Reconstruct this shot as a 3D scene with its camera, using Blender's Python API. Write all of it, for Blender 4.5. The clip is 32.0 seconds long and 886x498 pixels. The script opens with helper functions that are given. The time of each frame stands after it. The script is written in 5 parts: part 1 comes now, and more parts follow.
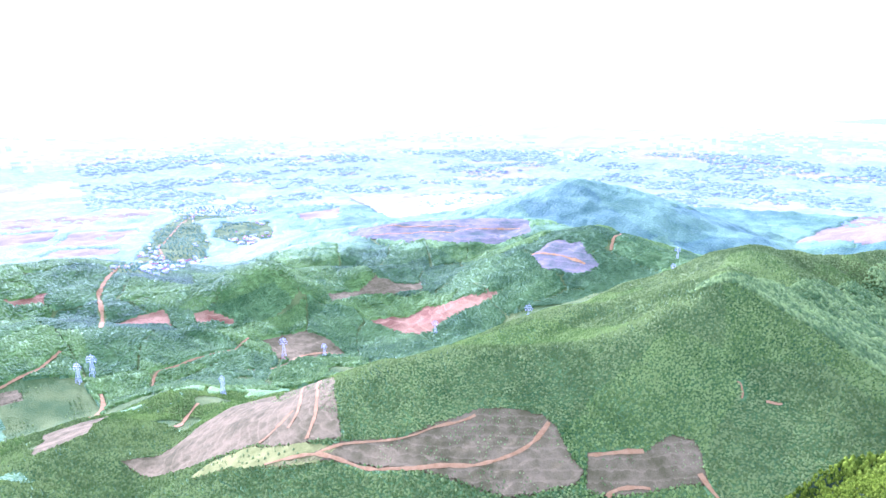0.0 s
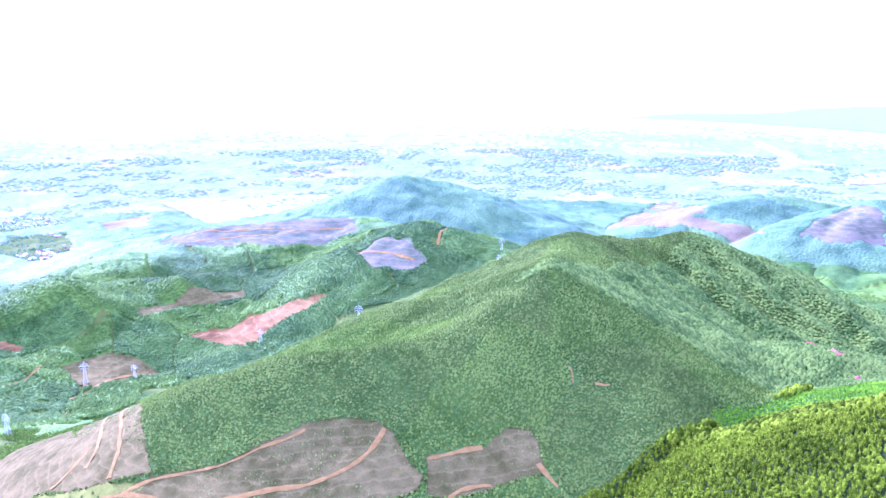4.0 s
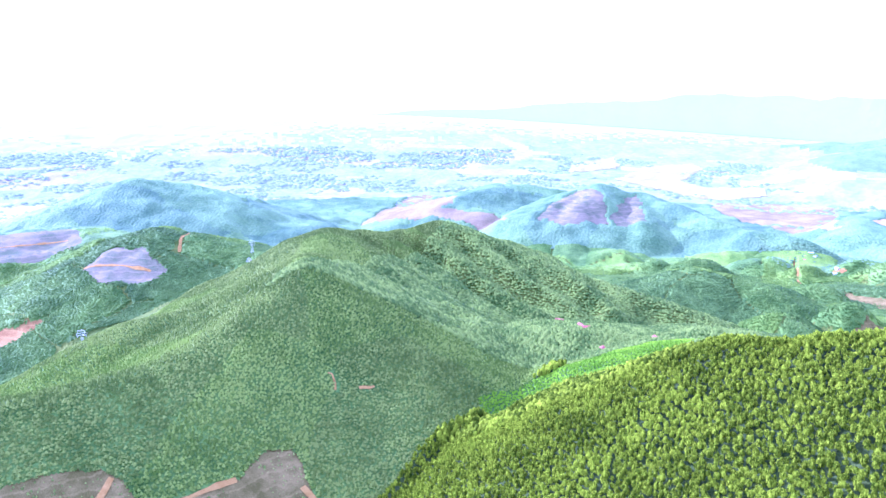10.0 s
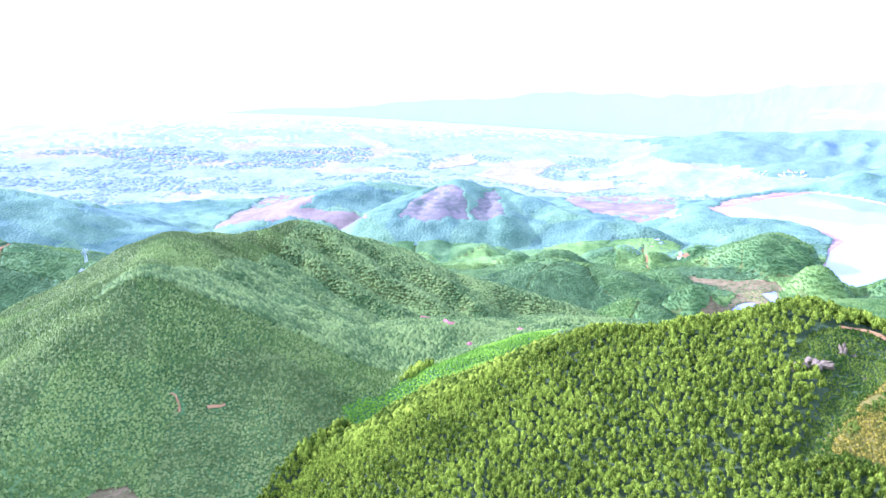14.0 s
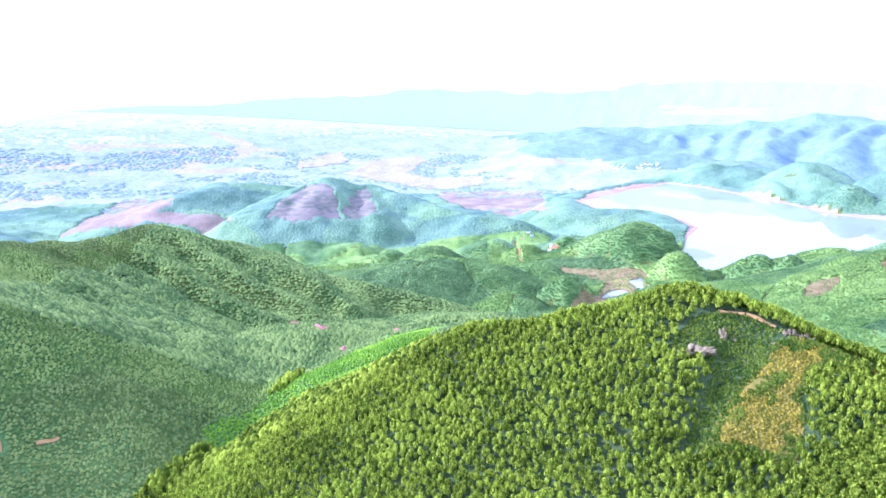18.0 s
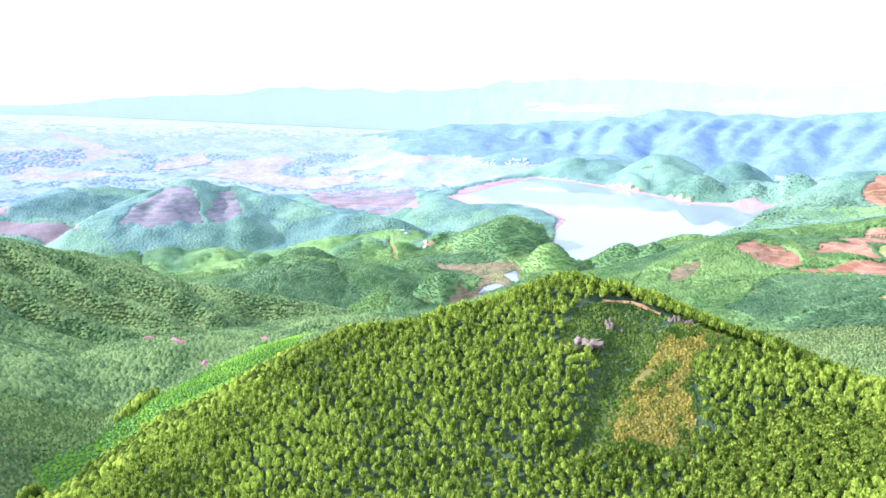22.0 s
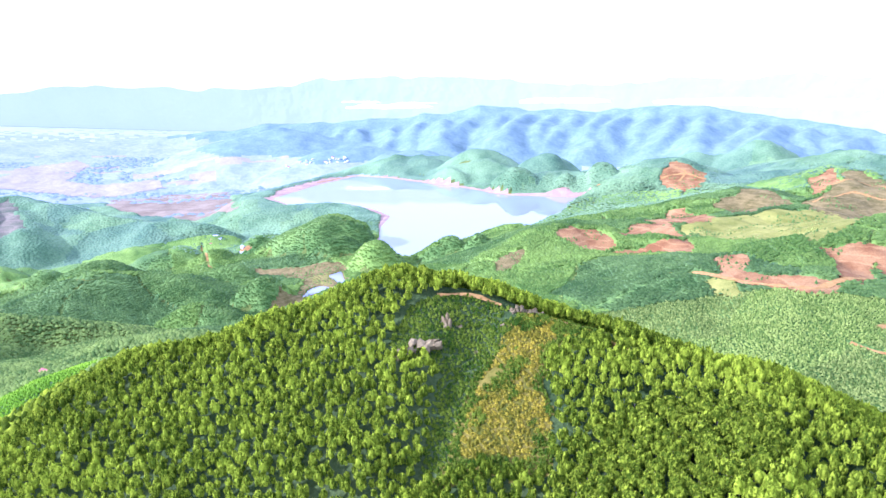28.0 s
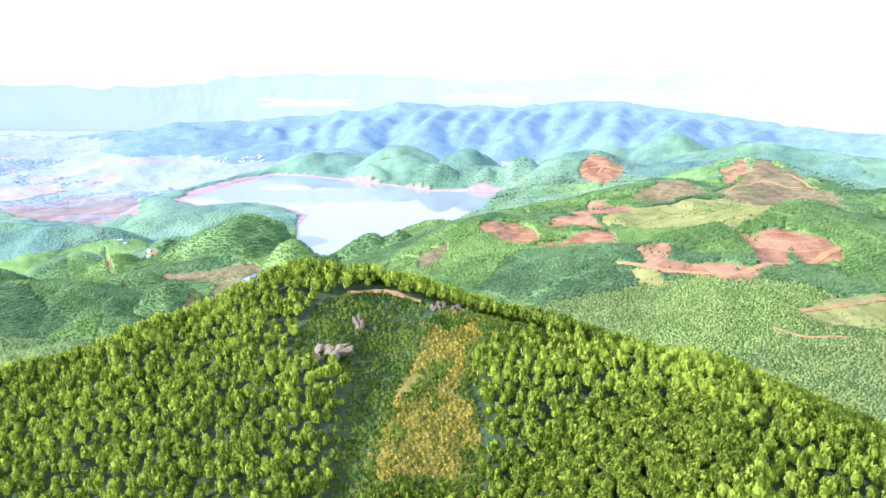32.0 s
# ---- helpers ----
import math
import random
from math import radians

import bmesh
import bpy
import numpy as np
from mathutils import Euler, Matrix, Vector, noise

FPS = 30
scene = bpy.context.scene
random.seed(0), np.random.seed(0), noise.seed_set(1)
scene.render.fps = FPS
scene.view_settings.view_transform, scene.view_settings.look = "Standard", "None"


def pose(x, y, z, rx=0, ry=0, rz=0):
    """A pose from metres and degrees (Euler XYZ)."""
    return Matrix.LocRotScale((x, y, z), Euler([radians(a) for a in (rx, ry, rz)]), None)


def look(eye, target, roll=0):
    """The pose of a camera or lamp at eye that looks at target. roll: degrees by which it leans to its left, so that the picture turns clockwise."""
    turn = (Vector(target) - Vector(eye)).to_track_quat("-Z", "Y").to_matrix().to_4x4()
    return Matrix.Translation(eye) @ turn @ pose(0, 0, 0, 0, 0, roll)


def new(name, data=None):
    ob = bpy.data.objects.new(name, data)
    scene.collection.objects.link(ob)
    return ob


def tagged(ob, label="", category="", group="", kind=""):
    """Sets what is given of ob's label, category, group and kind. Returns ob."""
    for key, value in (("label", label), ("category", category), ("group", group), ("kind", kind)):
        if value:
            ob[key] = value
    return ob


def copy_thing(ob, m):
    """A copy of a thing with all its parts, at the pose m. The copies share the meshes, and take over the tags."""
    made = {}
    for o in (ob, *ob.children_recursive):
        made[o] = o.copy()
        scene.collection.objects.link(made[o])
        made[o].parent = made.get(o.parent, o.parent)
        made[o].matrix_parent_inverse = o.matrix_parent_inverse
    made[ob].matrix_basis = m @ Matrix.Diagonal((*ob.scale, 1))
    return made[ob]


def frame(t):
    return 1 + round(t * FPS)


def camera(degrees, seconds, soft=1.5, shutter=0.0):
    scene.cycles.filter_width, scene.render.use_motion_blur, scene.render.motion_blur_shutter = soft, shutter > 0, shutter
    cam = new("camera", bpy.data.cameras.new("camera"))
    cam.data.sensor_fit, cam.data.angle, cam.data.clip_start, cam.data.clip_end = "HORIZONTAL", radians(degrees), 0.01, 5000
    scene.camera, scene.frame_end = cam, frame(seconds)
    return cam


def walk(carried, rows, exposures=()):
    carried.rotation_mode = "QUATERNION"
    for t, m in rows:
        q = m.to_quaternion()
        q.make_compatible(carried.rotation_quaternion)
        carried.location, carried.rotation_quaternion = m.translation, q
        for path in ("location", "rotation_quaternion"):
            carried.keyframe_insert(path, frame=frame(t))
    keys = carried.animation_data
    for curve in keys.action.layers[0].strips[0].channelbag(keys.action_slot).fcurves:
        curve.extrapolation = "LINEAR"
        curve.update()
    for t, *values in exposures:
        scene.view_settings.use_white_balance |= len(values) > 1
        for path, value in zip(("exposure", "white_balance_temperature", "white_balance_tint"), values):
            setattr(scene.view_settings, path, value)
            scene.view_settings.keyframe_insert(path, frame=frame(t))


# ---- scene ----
# ---- camera ----
cam = camera(63.7, 32.0)
# seconds, eye x, y, z, heading (clockwise from +y), tilt below the horizon, roll
FLIGHT = [
    (0, 54.9, -156.5, 422.4, -52.59, 12.53, -0.11),
    (1, 47.2, -149.3, 419.3, -49.54, 12.53, -0.13),
    (2, 40.3, -141.7, 416.4, -45.88, 12.54, -0.14),
    (3, 34.0, -133.7, 413.4, -42.20, 12.55, -0.15),
    (4, 28.2, -125.3, 410.5, -38.58, 12.54, -0.13),
    (5, 23.1, -116.7, 407.7, -35.10, 12.54, -0.11),
    (6, 18.5, -107.7, 404.9, -31.69, 12.53, -0.08),
    (7, 14.5, -98.6, 402.1, -28.42, 12.53, -0.06),
    (8, 10.9, -89.2, 399.3, -25.17, 12.56, -0.05),
    (9, 7.9, -79.7, 396.6, -21.99, 12.58, -0.04),
    (10, 5.3, -70.0, 393.9, -18.90, 12.60, -0.02),
    (11, 3.2, -60.2, 391.2, -16.03, 12.61, 0.02),
    (12, 1.6, -50.4, 388.5, -13.18, 12.62, 0.06),
    (13, 0.3, -40.5, 385.9, -10.36, 12.64, 0.09),
    (14, -0.5, -30.6, 383.2, -7.71, 12.66, 0.11),
    (15, -0.9, -20.7, 380.5, -5.12, 12.68, 0.12),
    (16, -0.9, -10.8, 377.9, -2.55, 12.69, 0.14),
    (17, -0.5, -1.0, 375.2, 0.02, 12.70, 0.15),
    (18, 0.3, 8.8, 372.6, 2.57, 12.71, 0.15),
    (19, 1.4, 18.5, 369.9, 5.15, 12.72, 0.13),
    (20, 3.0, 28.0, 367.2, 7.76, 12.73, 0.12),
    (21, 4.8, 37.5, 364.5, 10.34, 12.73, 0.12),
    (22, 7.1, 46.7, 361.8, 12.85, 12.73, 0.12),
    (23, 9.7, 55.8, 359.0, 15.32, 12.71, 0.10),
    (24, 12.7, 64.8, 356.3, 17.76, 12.69, 0.07),
    (25, 16.0, 73.6, 353.4, 20.20, 12.68, 0.02),
    (26, 19.7, 82.1, 350.6, 22.64, 12.67, -0.03),
    (27, 23.8, 90.5, 347.7, 24.98, 12.67, -0.08),
    (28, 28.2, 98.6, 344.8, 27.13, 12.68, -0.14),
    (29, 33.1, 106.5, 341.9, 28.92, 12.70, -0.20),
    (30, 38.3, 114.2, 338.8, 30.61, 12.74, -0.25),
    (31, 43.9, 121.7, 335.8, 32.07, 12.78, -0.29),
    (32, 49.9, 128.9, 332.7, 33.43, 12.80, -0.33),
]


def flight_pose(x, y, z, heading, tilt, roll):
    a, p = radians(heading), radians(tilt)
    return look((x, y, z), (x + math.sin(a) * math.cos(p), y + math.cos(a) * math.cos(p), z - math.sin(p)), roll)


# seconds, stops, kelvin, tint: the picture is paler and cooler towards the sun
EXPOSURES = [(0.0, 0.93, 4310, 67), (8.0, 0.96, 4270, 68), (16.0, 0.79, 4380, 63), (32.0, 0.52, 4620, 54)]
walk(cam, [(row[0], flight_pose(*row[1:])) for row in FLIGHT], EXPOSURES)

# ---- sky and sun ----
SUN_AZIMUTH, SUN_HEIGHT = -80.0, 26.0
world = bpy.data.worlds.new("sky")
scene.world = world
world.use_nodes = True
sky = world.node_tree.nodes.new("ShaderNodeTexSky")
sky.sky_type, sky.sun_disc = "NISHITA", False
sky.sun_elevation, sky.sun_rotation = radians(SUN_HEIGHT), radians(SUN_AZIMUTH)
sky.altitude, sky.air_density, sky.dust_density, sky.ozone_density = 100, 1.0, 1.5, 2.0
background = world.node_tree.nodes["Background"]
background.inputs["Strength"].default_value = 0.1
world.node_tree.links.new(sky.outputs["Color"], background.inputs["Color"])
# thin white overcast all round, in front of the clear sky
overcast, both = world.node_tree.nodes.new("ShaderNodeBackground"), world.node_tree.nodes.new("ShaderNodeAddShader")
overcast.inputs["Color"].default_value, overcast.inputs["Strength"].default_value = (0.95, 1.0, 1.0, 1), 0.85
world.node_tree.links.new(background.outputs[0], both.inputs[0])
world.node_tree.links.new(overcast.outputs[0], both.inputs[1])
world.node_tree.links.new(both.outputs[0], world.node_tree.nodes["World Output"].inputs["Surface"])
sun = new("sun", bpy.data.lights.new("sun", "SUN"))
sun.data.energy, sun.data.angle, sun.data.color = 5.0, radians(0.6), (1.0, 0.93, 0.8)
sa, sh = radians(SUN_AZIMUTH), radians(SUN_HEIGHT)
sun.matrix_world = look((0, 0, 900), (-math.sin(sa) * math.cos(sh), -math.cos(sa) * math.cos(sh), 900 - math.sin(sh)))


# ---- materials ----
def surface(name, low, high, size=8.0, fine=0.8, rough=0.9, bump=0.3, leaf=0.0, sheen=0.0, island=0.0, patch=0.0, spec=0.25, glow=None, sheen_tint=(1, 1, 1), cells=False, bands=0.0):
    """A procedural surface: two colours mixed by coarse and fine noise. leaf: share of light let through; island: tone steps from piece to piece; patch: breadth in metres of wide tone changes."""
    m = bpy.data.materials.new(name)
    m.use_nodes = True
    tree = m.node_tree
    n, link = tree.nodes, tree.links.new
    body = n["Principled BSDF"]
    place = n.new("ShaderNodeTexCoord")
    coarse, grain = n.new("ShaderNodeTexNoise"), n.new("ShaderNodeTexNoise")
    coarse.inputs["Scale"].default_value, coarse.inputs["Detail"].default_value = 1.0 / size, 4
    grain.inputs["Scale"].default_value, grain.inputs["Detail"].default_value = 1.0 / fine, 3
    link(place.outputs["Object"], coarse.inputs["Vector"])
    link(place.outputs["Object"], grain.inputs["Vector"])
    add = n.new("ShaderNodeMath")
    add.operation = "MULTIPLY_ADD"
    add.inputs[1].default_value, add.inputs[2].default_value = 0.55, 0.0
    link(grain.outputs["Fac"], add.inputs[0])
    half = n.new("ShaderNodeMath")
    half.operation = "MULTIPLY_ADD"
    half.inputs[1].default_value = 0.75
    link(coarse.outputs["Fac"], half.inputs[0])
    link(add.outputs[0], half.inputs[2])
    value = half.outputs[0]
    if island:
        geo = n.new("ShaderNodeNewGeometry")
        step = n.new("ShaderNodeMath")
        step.operation = "MULTIPLY_ADD"
        step.inputs[1].default_value = island
        link(geo.outputs["Random Per Island"], step.inputs[0])
        link(value, step.inputs[2])
        shift = n.new("ShaderNodeMath")
        shift.operation = "SUBTRACT"
        shift.inputs[1].default_value = island * 0.5
        link(step.outputs[0], shift.inputs[0])
        value = shift.outputs[0]
    if patch:
        wide = n.new("ShaderNodeTexNoise")
        wide.inputs["Scale"].default_value, wide.inputs["Detail"].default_value = 1.0 / patch, 2
        link(place.outputs["Object"], wide.inputs["Vector"])
        more = n.new("ShaderNodeMath")
        more.operation = "MULTIPLY_ADD"
        more.inputs[1].default_value = 0.9
        link(wide.outputs["Fac"], more.inputs[0])
        link(value, more.inputs[2])
        less = n.new("ShaderNodeMath")
        less.operation = "SUBTRACT"
        less.inputs[1].default_value = 0.45
        link(more.outputs[0], less.inputs[0])
        value = less.outputs[0]
    if bands:
        # narrow ledges along the contours
        split, level = n.new("ShaderNodeSeparateXYZ"), n.new("ShaderNodeMath")
        link(place.outputs["Object"], split.inputs[0])
        level.operation, level.inputs[1].default_value = "MULTIPLY_ADD", 1.0 / bands
        link(split.outputs["Z"], level.inputs[0])
        link(coarse.outputs["Fac"], level.inputs[2])
        saw, ledge, plus = n.new("ShaderNodeMath"), n.new("ShaderNodeMath"), n.new("ShaderNodeMath")
        saw.operation, ledge.operation, plus.operation = "FRACT", "GREATER_THAN", "MULTIPLY_ADD"
        link(level.outputs[0], saw.inputs[0])
        link(saw.outputs[0], ledge.inputs[0])
        ledge.inputs[1].default_value, plus.inputs[1].default_value = 0.8, 0.16
        link(ledge.outputs[0], plus.inputs[0])
        link(value, plus.inputs[2])
        value = plus.outputs[0]
    colour = n.new("ShaderNodeValToRGB")
    colour.color_ramp.elements[0].position, colour.color_ramp.elements[1].position = 0.42, 0.88
    colour.color_ramp.elements[0].color, colour.color_ramp.elements[1].color = (*low, 1), (*high, 1)
    link(value, colour.inputs["Fac"])
    link(colour.outputs["Color"], body.inputs["Base Color"])
    body.inputs["Roughness"].default_value = rough
    body.inputs["Specular IOR Level"].default_value = spec
    if sheen:
        body.inputs["Sheen Weight"].default_value, body.inputs["Sheen Roughness"].default_value = sheen, 0.5
        body.inputs["Sheen Tint"].default_value = (*sheen_tint, 1)
    relief = grain.outputs["Fac"]
    if cells:
        crowns = n.new("ShaderNodeTexVoronoi")
        crowns.inputs["Scale"].default_value = 1.0 / fine
        link(place.outputs["Object"], crowns.inputs["Vector"])
        dome = n.new("ShaderNodeMath")
        dome.operation = "SUBTRACT"
        dome.inputs[0].default_value = 1.0
        link(crowns.outputs["Distance"], dome.inputs[1])
        relief = dome.outputs[0]
    if bump:
        dent = n.new("ShaderNodeBump")
        dent.inputs["Strength"].default_value, dent.inputs["Distance"].default_value = bump, fine
        link(relief, dent.inputs["Height"])
        link(dent.outputs["Normal"], body.inputs["Normal"])
    if leaf:
        thin, mix = n.new("ShaderNodeBsdfTranslucent"), n.new("ShaderNodeMixShader")
        link(colour.outputs["Color"], thin.inputs["Color"])
        mix.inputs[0].default_value = leaf
        link(body.outputs[0], mix.inputs[1])
        link(thin.outputs[0], mix.inputs[2])
        link(mix.outputs[0], n["Material Output"].inputs["Surface"])
    return m


# Sheen tints that stand in for haze over foliage and grass.
VEIL = (0.75, 1.0, 0.95)
HAZE_GREEN = (0.68, 1.0, 0.8)
SHRUB = surface("dry_shrubs", (0.2, 0.2, 0.01), (0.6, 0.5, 0.025), 5, 0.5, 0.8, 0.3, leaf=0.4, island=0.6, patch=12, spec=0.03)
SCRUB = surface("scrub_ground", (0.1, 0.115, 0.012), (0.27, 0.22, 0.03), 6, 0.6, 0.95, 0.5, patch=12, spec=0.03)
PINE = surface("pine_leaves", (0.076, 0.13, 0.003), (0.456, 0.574, 0.013), 4.0, 0.5, 0.7, 0.4, leaf=0.4, island=0.5, patch=60, spec=0.03)
# Acacia and mixed-wood leaf colours are lightened to stand in for haze.
ACACIA = surface("acacia_leaves", (0.162, 0.25, 0.037), (0.408, 0.502, 0.092), 30, 1.2, 0.6, 0.3, leaf=0.45, island=0.5, patch=160, sheen=0.015, sheen_tint=VEIL, spec=0.05)
ACACIA_LIGHT = surface("light_acacia_leaves", (0.196, 0.312, 0.041), (0.453, 0.563, 0.095), 30, 1.2, 0.6, 0.3, leaf=0.45, island=0.5, patch=160, sheen=0.015, sheen_tint=VEIL, spec=0.05)
YOUNG = surface("young_leaves", (0.19, 0.389, 0.008), (0.4, 0.651, 0.015), 30, 1.2, 0.6, 0.5, leaf=0.4, island=0.3, patch=120, spec=0.05)
WOODS = surface("mixed_woods", (0.134, 0.245, 0.039), (0.392, 0.53, 0.086), 30, 1.5, 0.6, 0.3, leaf=0.45, island=0.45, patch=70, sheen=0.015, sheen_tint=VEIL, spec=0.05)
BUSH = surface("green_bushes", (0.05, 0.12, 0.005), (0.24, 0.33, 0.015), 5, 0.5, 0.7, 0.3, leaf=0.4, island=0.5, patch=20, spec=0.05)
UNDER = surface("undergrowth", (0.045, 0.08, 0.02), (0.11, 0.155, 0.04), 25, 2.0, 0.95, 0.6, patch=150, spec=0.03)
MEADOW = surface("valley_grass", (0.085, 0.14, 0.02), (0.2, 0.24, 0.04), 35, 2.0, 0.95, 0.6, patch=70, sheen=0.02, sheen_tint=HAZE_GREEN, spec=0.05)
CLEAR = surface("cleared_slope", (0.132, 0.116, 0.027), (0.29, 0.228, 0.068), 9, 1.1, 0.95, 0.6, patch=30, bands=5.0, spec=0.05)
TERRACE = surface("terraced_slope", (0.12, 0.155, 0.075), (0.3, 0.25, 0.15), 22, 2.0, 0.95, 0.5, patch=60, bands=9.0, spec=0.07)
RED = surface("red_soil", (0.24, 0.11, 0.03), (0.44, 0.26, 0.078), 22, 2.0, 0.95, 0.5, patch=50, bands=6.5, spec=0.1)
STRAW = surface("dry_grass", (0.2, 0.22, 0.03), (0.37, 0.36, 0.065), 18, 1.5, 0.95, 0.4, patch=60, spec=0.05)
PADDY = surface("rice_field", (0.24, 0.19, 0.1), (0.37, 0.305, 0.165), 40, 5.0, 0.9, 0.1, patch=120, spec=0.05)
SAND = surface("shore_sand", (0.36, 0.23, 0.13), (0.52, 0.37, 0.24), 20, 2.0, 0.95, 0.2, patch=80)
DIRT = surface("dirt_track", (0.34, 0.18, 0.036), (0.52, 0.323, 0.084), 6, 0.7, 0.95, 0.3, spec=0.1)
ROCK = surface("grey_rock", (0.13, 0.1, 0.035), (0.36, 0.295, 0.12), 2.5, 0.4, 0.9, 0.8, island=0.2, spec=0.1)
BARK = surface("bark", (0.1, 0.07, 0.05), (0.24, 0.19, 0.14), 1, 0.2, 0.9, 0.5)
CANOPY = surface("acacia_canopy", (0.083, 0.177, 0.029), (0.224, 0.366, 0.065), 25, 2.6, 0.7, 0.5, sheen=0.01, patch=130, sheen_tint=VEIL, cells=True, spec=0.07)
CROWN = surface("acacia_crowns", (0.078, 0.167, 0.026), (0.211, 0.345, 0.059), 25, 2.6, 0.7, 0.3, sheen=0.01, patch=130, sheen_tint=VEIL, island=0.22, leaf=0.35, spec=0.06)
CANOPY_DARK = surface("old_canopy", (0.069, 0.148, 0.029), (0.184, 0.31, 0.064), 25, 2.6, 0.7, 0.5, sheen=0.01, patch=130, sheen_tint=VEIL, cells=True, spec=0.07)
CROWN_DARK = surface("old_crowns", (0.065, 0.14, 0.026), (0.174, 0.292, 0.058), 25, 2.6, 0.7, 0.3, sheen=0.01, patch=130, sheen_tint=VEIL, island=0.22, leaf=0.35, spec=0.06)
CANOPY_YOUNG = surface("young_canopy", (0.109, 0.218, 0.028), (0.273, 0.423, 0.057), 25, 2.6, 0.7, 0.5, sheen=0.01, patch=130, sheen_tint=VEIL, cells=True, spec=0.07)
CROWN_YOUNG = surface("young_crowns", (0.103, 0.206, 0.025), (0.258, 0.399, 0.052), 25, 2.6, 0.7, 0.3, sheen=0.01, patch=130, sheen_tint=VEIL, island=0.22, leaf=0.35, spec=0.06)
# Far woods have haze mixed into paler, bluer leaf colours.
HILLWOOD = surface("hill_woods", (0.094, 0.188, 0.067), (0.223, 0.356, 0.133), 60, 7.0, 0.7, 0.35, sheen=0.025, patch=200, sheen_tint=VEIL, cells=True, spec=0.07)
HILLWOOD_DARK = surface("old_hill_woods", (0.078, 0.161, 0.072), (0.192, 0.31, 0.128), 60, 7.0, 0.7, 0.35, sheen=0.025, patch=200, sheen_tint=VEIL, cells=True, spec=0.07)
HILLWOOD_LIGHT = surface("light_hill_woods", (0.11, 0.213, 0.065), (0.241, 0.375, 0.126), 60, 7.0, 0.7, 0.35, sheen=0.025, patch=200, sheen_tint=VEIL, cells=True, spec=0.07)


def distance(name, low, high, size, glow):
    """A far-off backdrop surface: pale, softly mottled, haze painted in as colour and glow."""
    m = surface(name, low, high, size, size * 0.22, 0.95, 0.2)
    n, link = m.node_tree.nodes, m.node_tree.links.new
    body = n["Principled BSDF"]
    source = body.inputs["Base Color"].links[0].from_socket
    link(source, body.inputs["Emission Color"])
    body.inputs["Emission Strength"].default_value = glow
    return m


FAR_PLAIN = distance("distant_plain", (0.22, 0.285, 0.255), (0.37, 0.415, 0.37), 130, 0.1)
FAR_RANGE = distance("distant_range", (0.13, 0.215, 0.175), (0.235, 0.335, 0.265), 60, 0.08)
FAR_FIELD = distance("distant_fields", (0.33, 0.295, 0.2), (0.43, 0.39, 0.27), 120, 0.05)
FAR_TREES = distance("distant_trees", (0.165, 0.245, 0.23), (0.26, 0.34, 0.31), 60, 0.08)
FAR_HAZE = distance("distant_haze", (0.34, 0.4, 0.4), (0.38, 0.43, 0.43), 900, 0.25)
# The peaks' hazy paleness is mostly emission, hardly sunlight.
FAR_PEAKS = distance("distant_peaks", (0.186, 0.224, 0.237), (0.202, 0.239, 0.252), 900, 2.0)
# Part of the clouds' white is added glow.
CLOUD = distance("cloud_white", (0.85, 0.9, 0.92), (0.95, 0.96, 0.97), 120, 0.3)

WATER = bpy.data.materials.new("lake_water")
WATER.use_nodes = True
wet = WATER.node_tree.nodes["Principled BSDF"]
wet.inputs["Base Color"].default_value = (0.34, 0.37, 0.36, 1)
wet.inputs["Roughness"].default_value, wet.inputs["IOR"].default_value = 0.03, 1.33
ripple, swell = WATER.node_tree.nodes.new("ShaderNodeTexNoise"), WATER.node_tree.nodes.new("ShaderNodeBump")
ripple.inputs["Scale"].default_value, swell.inputs["Strength"].default_value = 0.4, 0.015
WATER.node_tree.links.new(ripple.outputs["Fac"], swell.inputs["Height"])
WATER.node_tree.links.new(swell.outputs["Normal"], wet.inputs["Normal"])

# ---- terrain ----
# Hash-based lattice noise, so that every build gives the same relief.
def lattice(ix, iy, seed):
    n = (ix.astype(np.int64) * 374761393 + iy.astype(np.int64) * 668265263 + seed * 974711) & 0x7FFFFFFF
    n = ((n ^ (n >> 13)) * 1274126177) & 0x7FFFFFFF
    n = (n ^ (n >> 16)) & 0xFFFF
    return n / 32767.5 - 1.0


def wave(x, y, size, seed=0):
    """Smooth value noise from -1 to 1, with bumps about size metres apart."""
    u, v = np.asarray(x, float) / size, np.asarray(y, float) / size
    i, j = np.floor(u), np.floor(v)
    fu, fv = u - i, v - j
    fu, fv = fu * fu * fu * (fu * (fu * 6 - 15) + 10), fv * fv * fv * (fv * (fv * 6 - 15) + 10)
    a, b = lattice(i, j, seed), lattice(i + 1, j, seed)
    c, d = lattice(i, j + 1, seed), lattice(i + 1, j + 1, seed)
    return (a * (1 - fu) + b * fu) * (1 - fv) + (c * (1 - fu) + d * fu) * fv


def ramp(v, low, high):
    s = np.clip((v - low) / (high - low), 0, 1)
    return s * s * (3 - 2 * s)


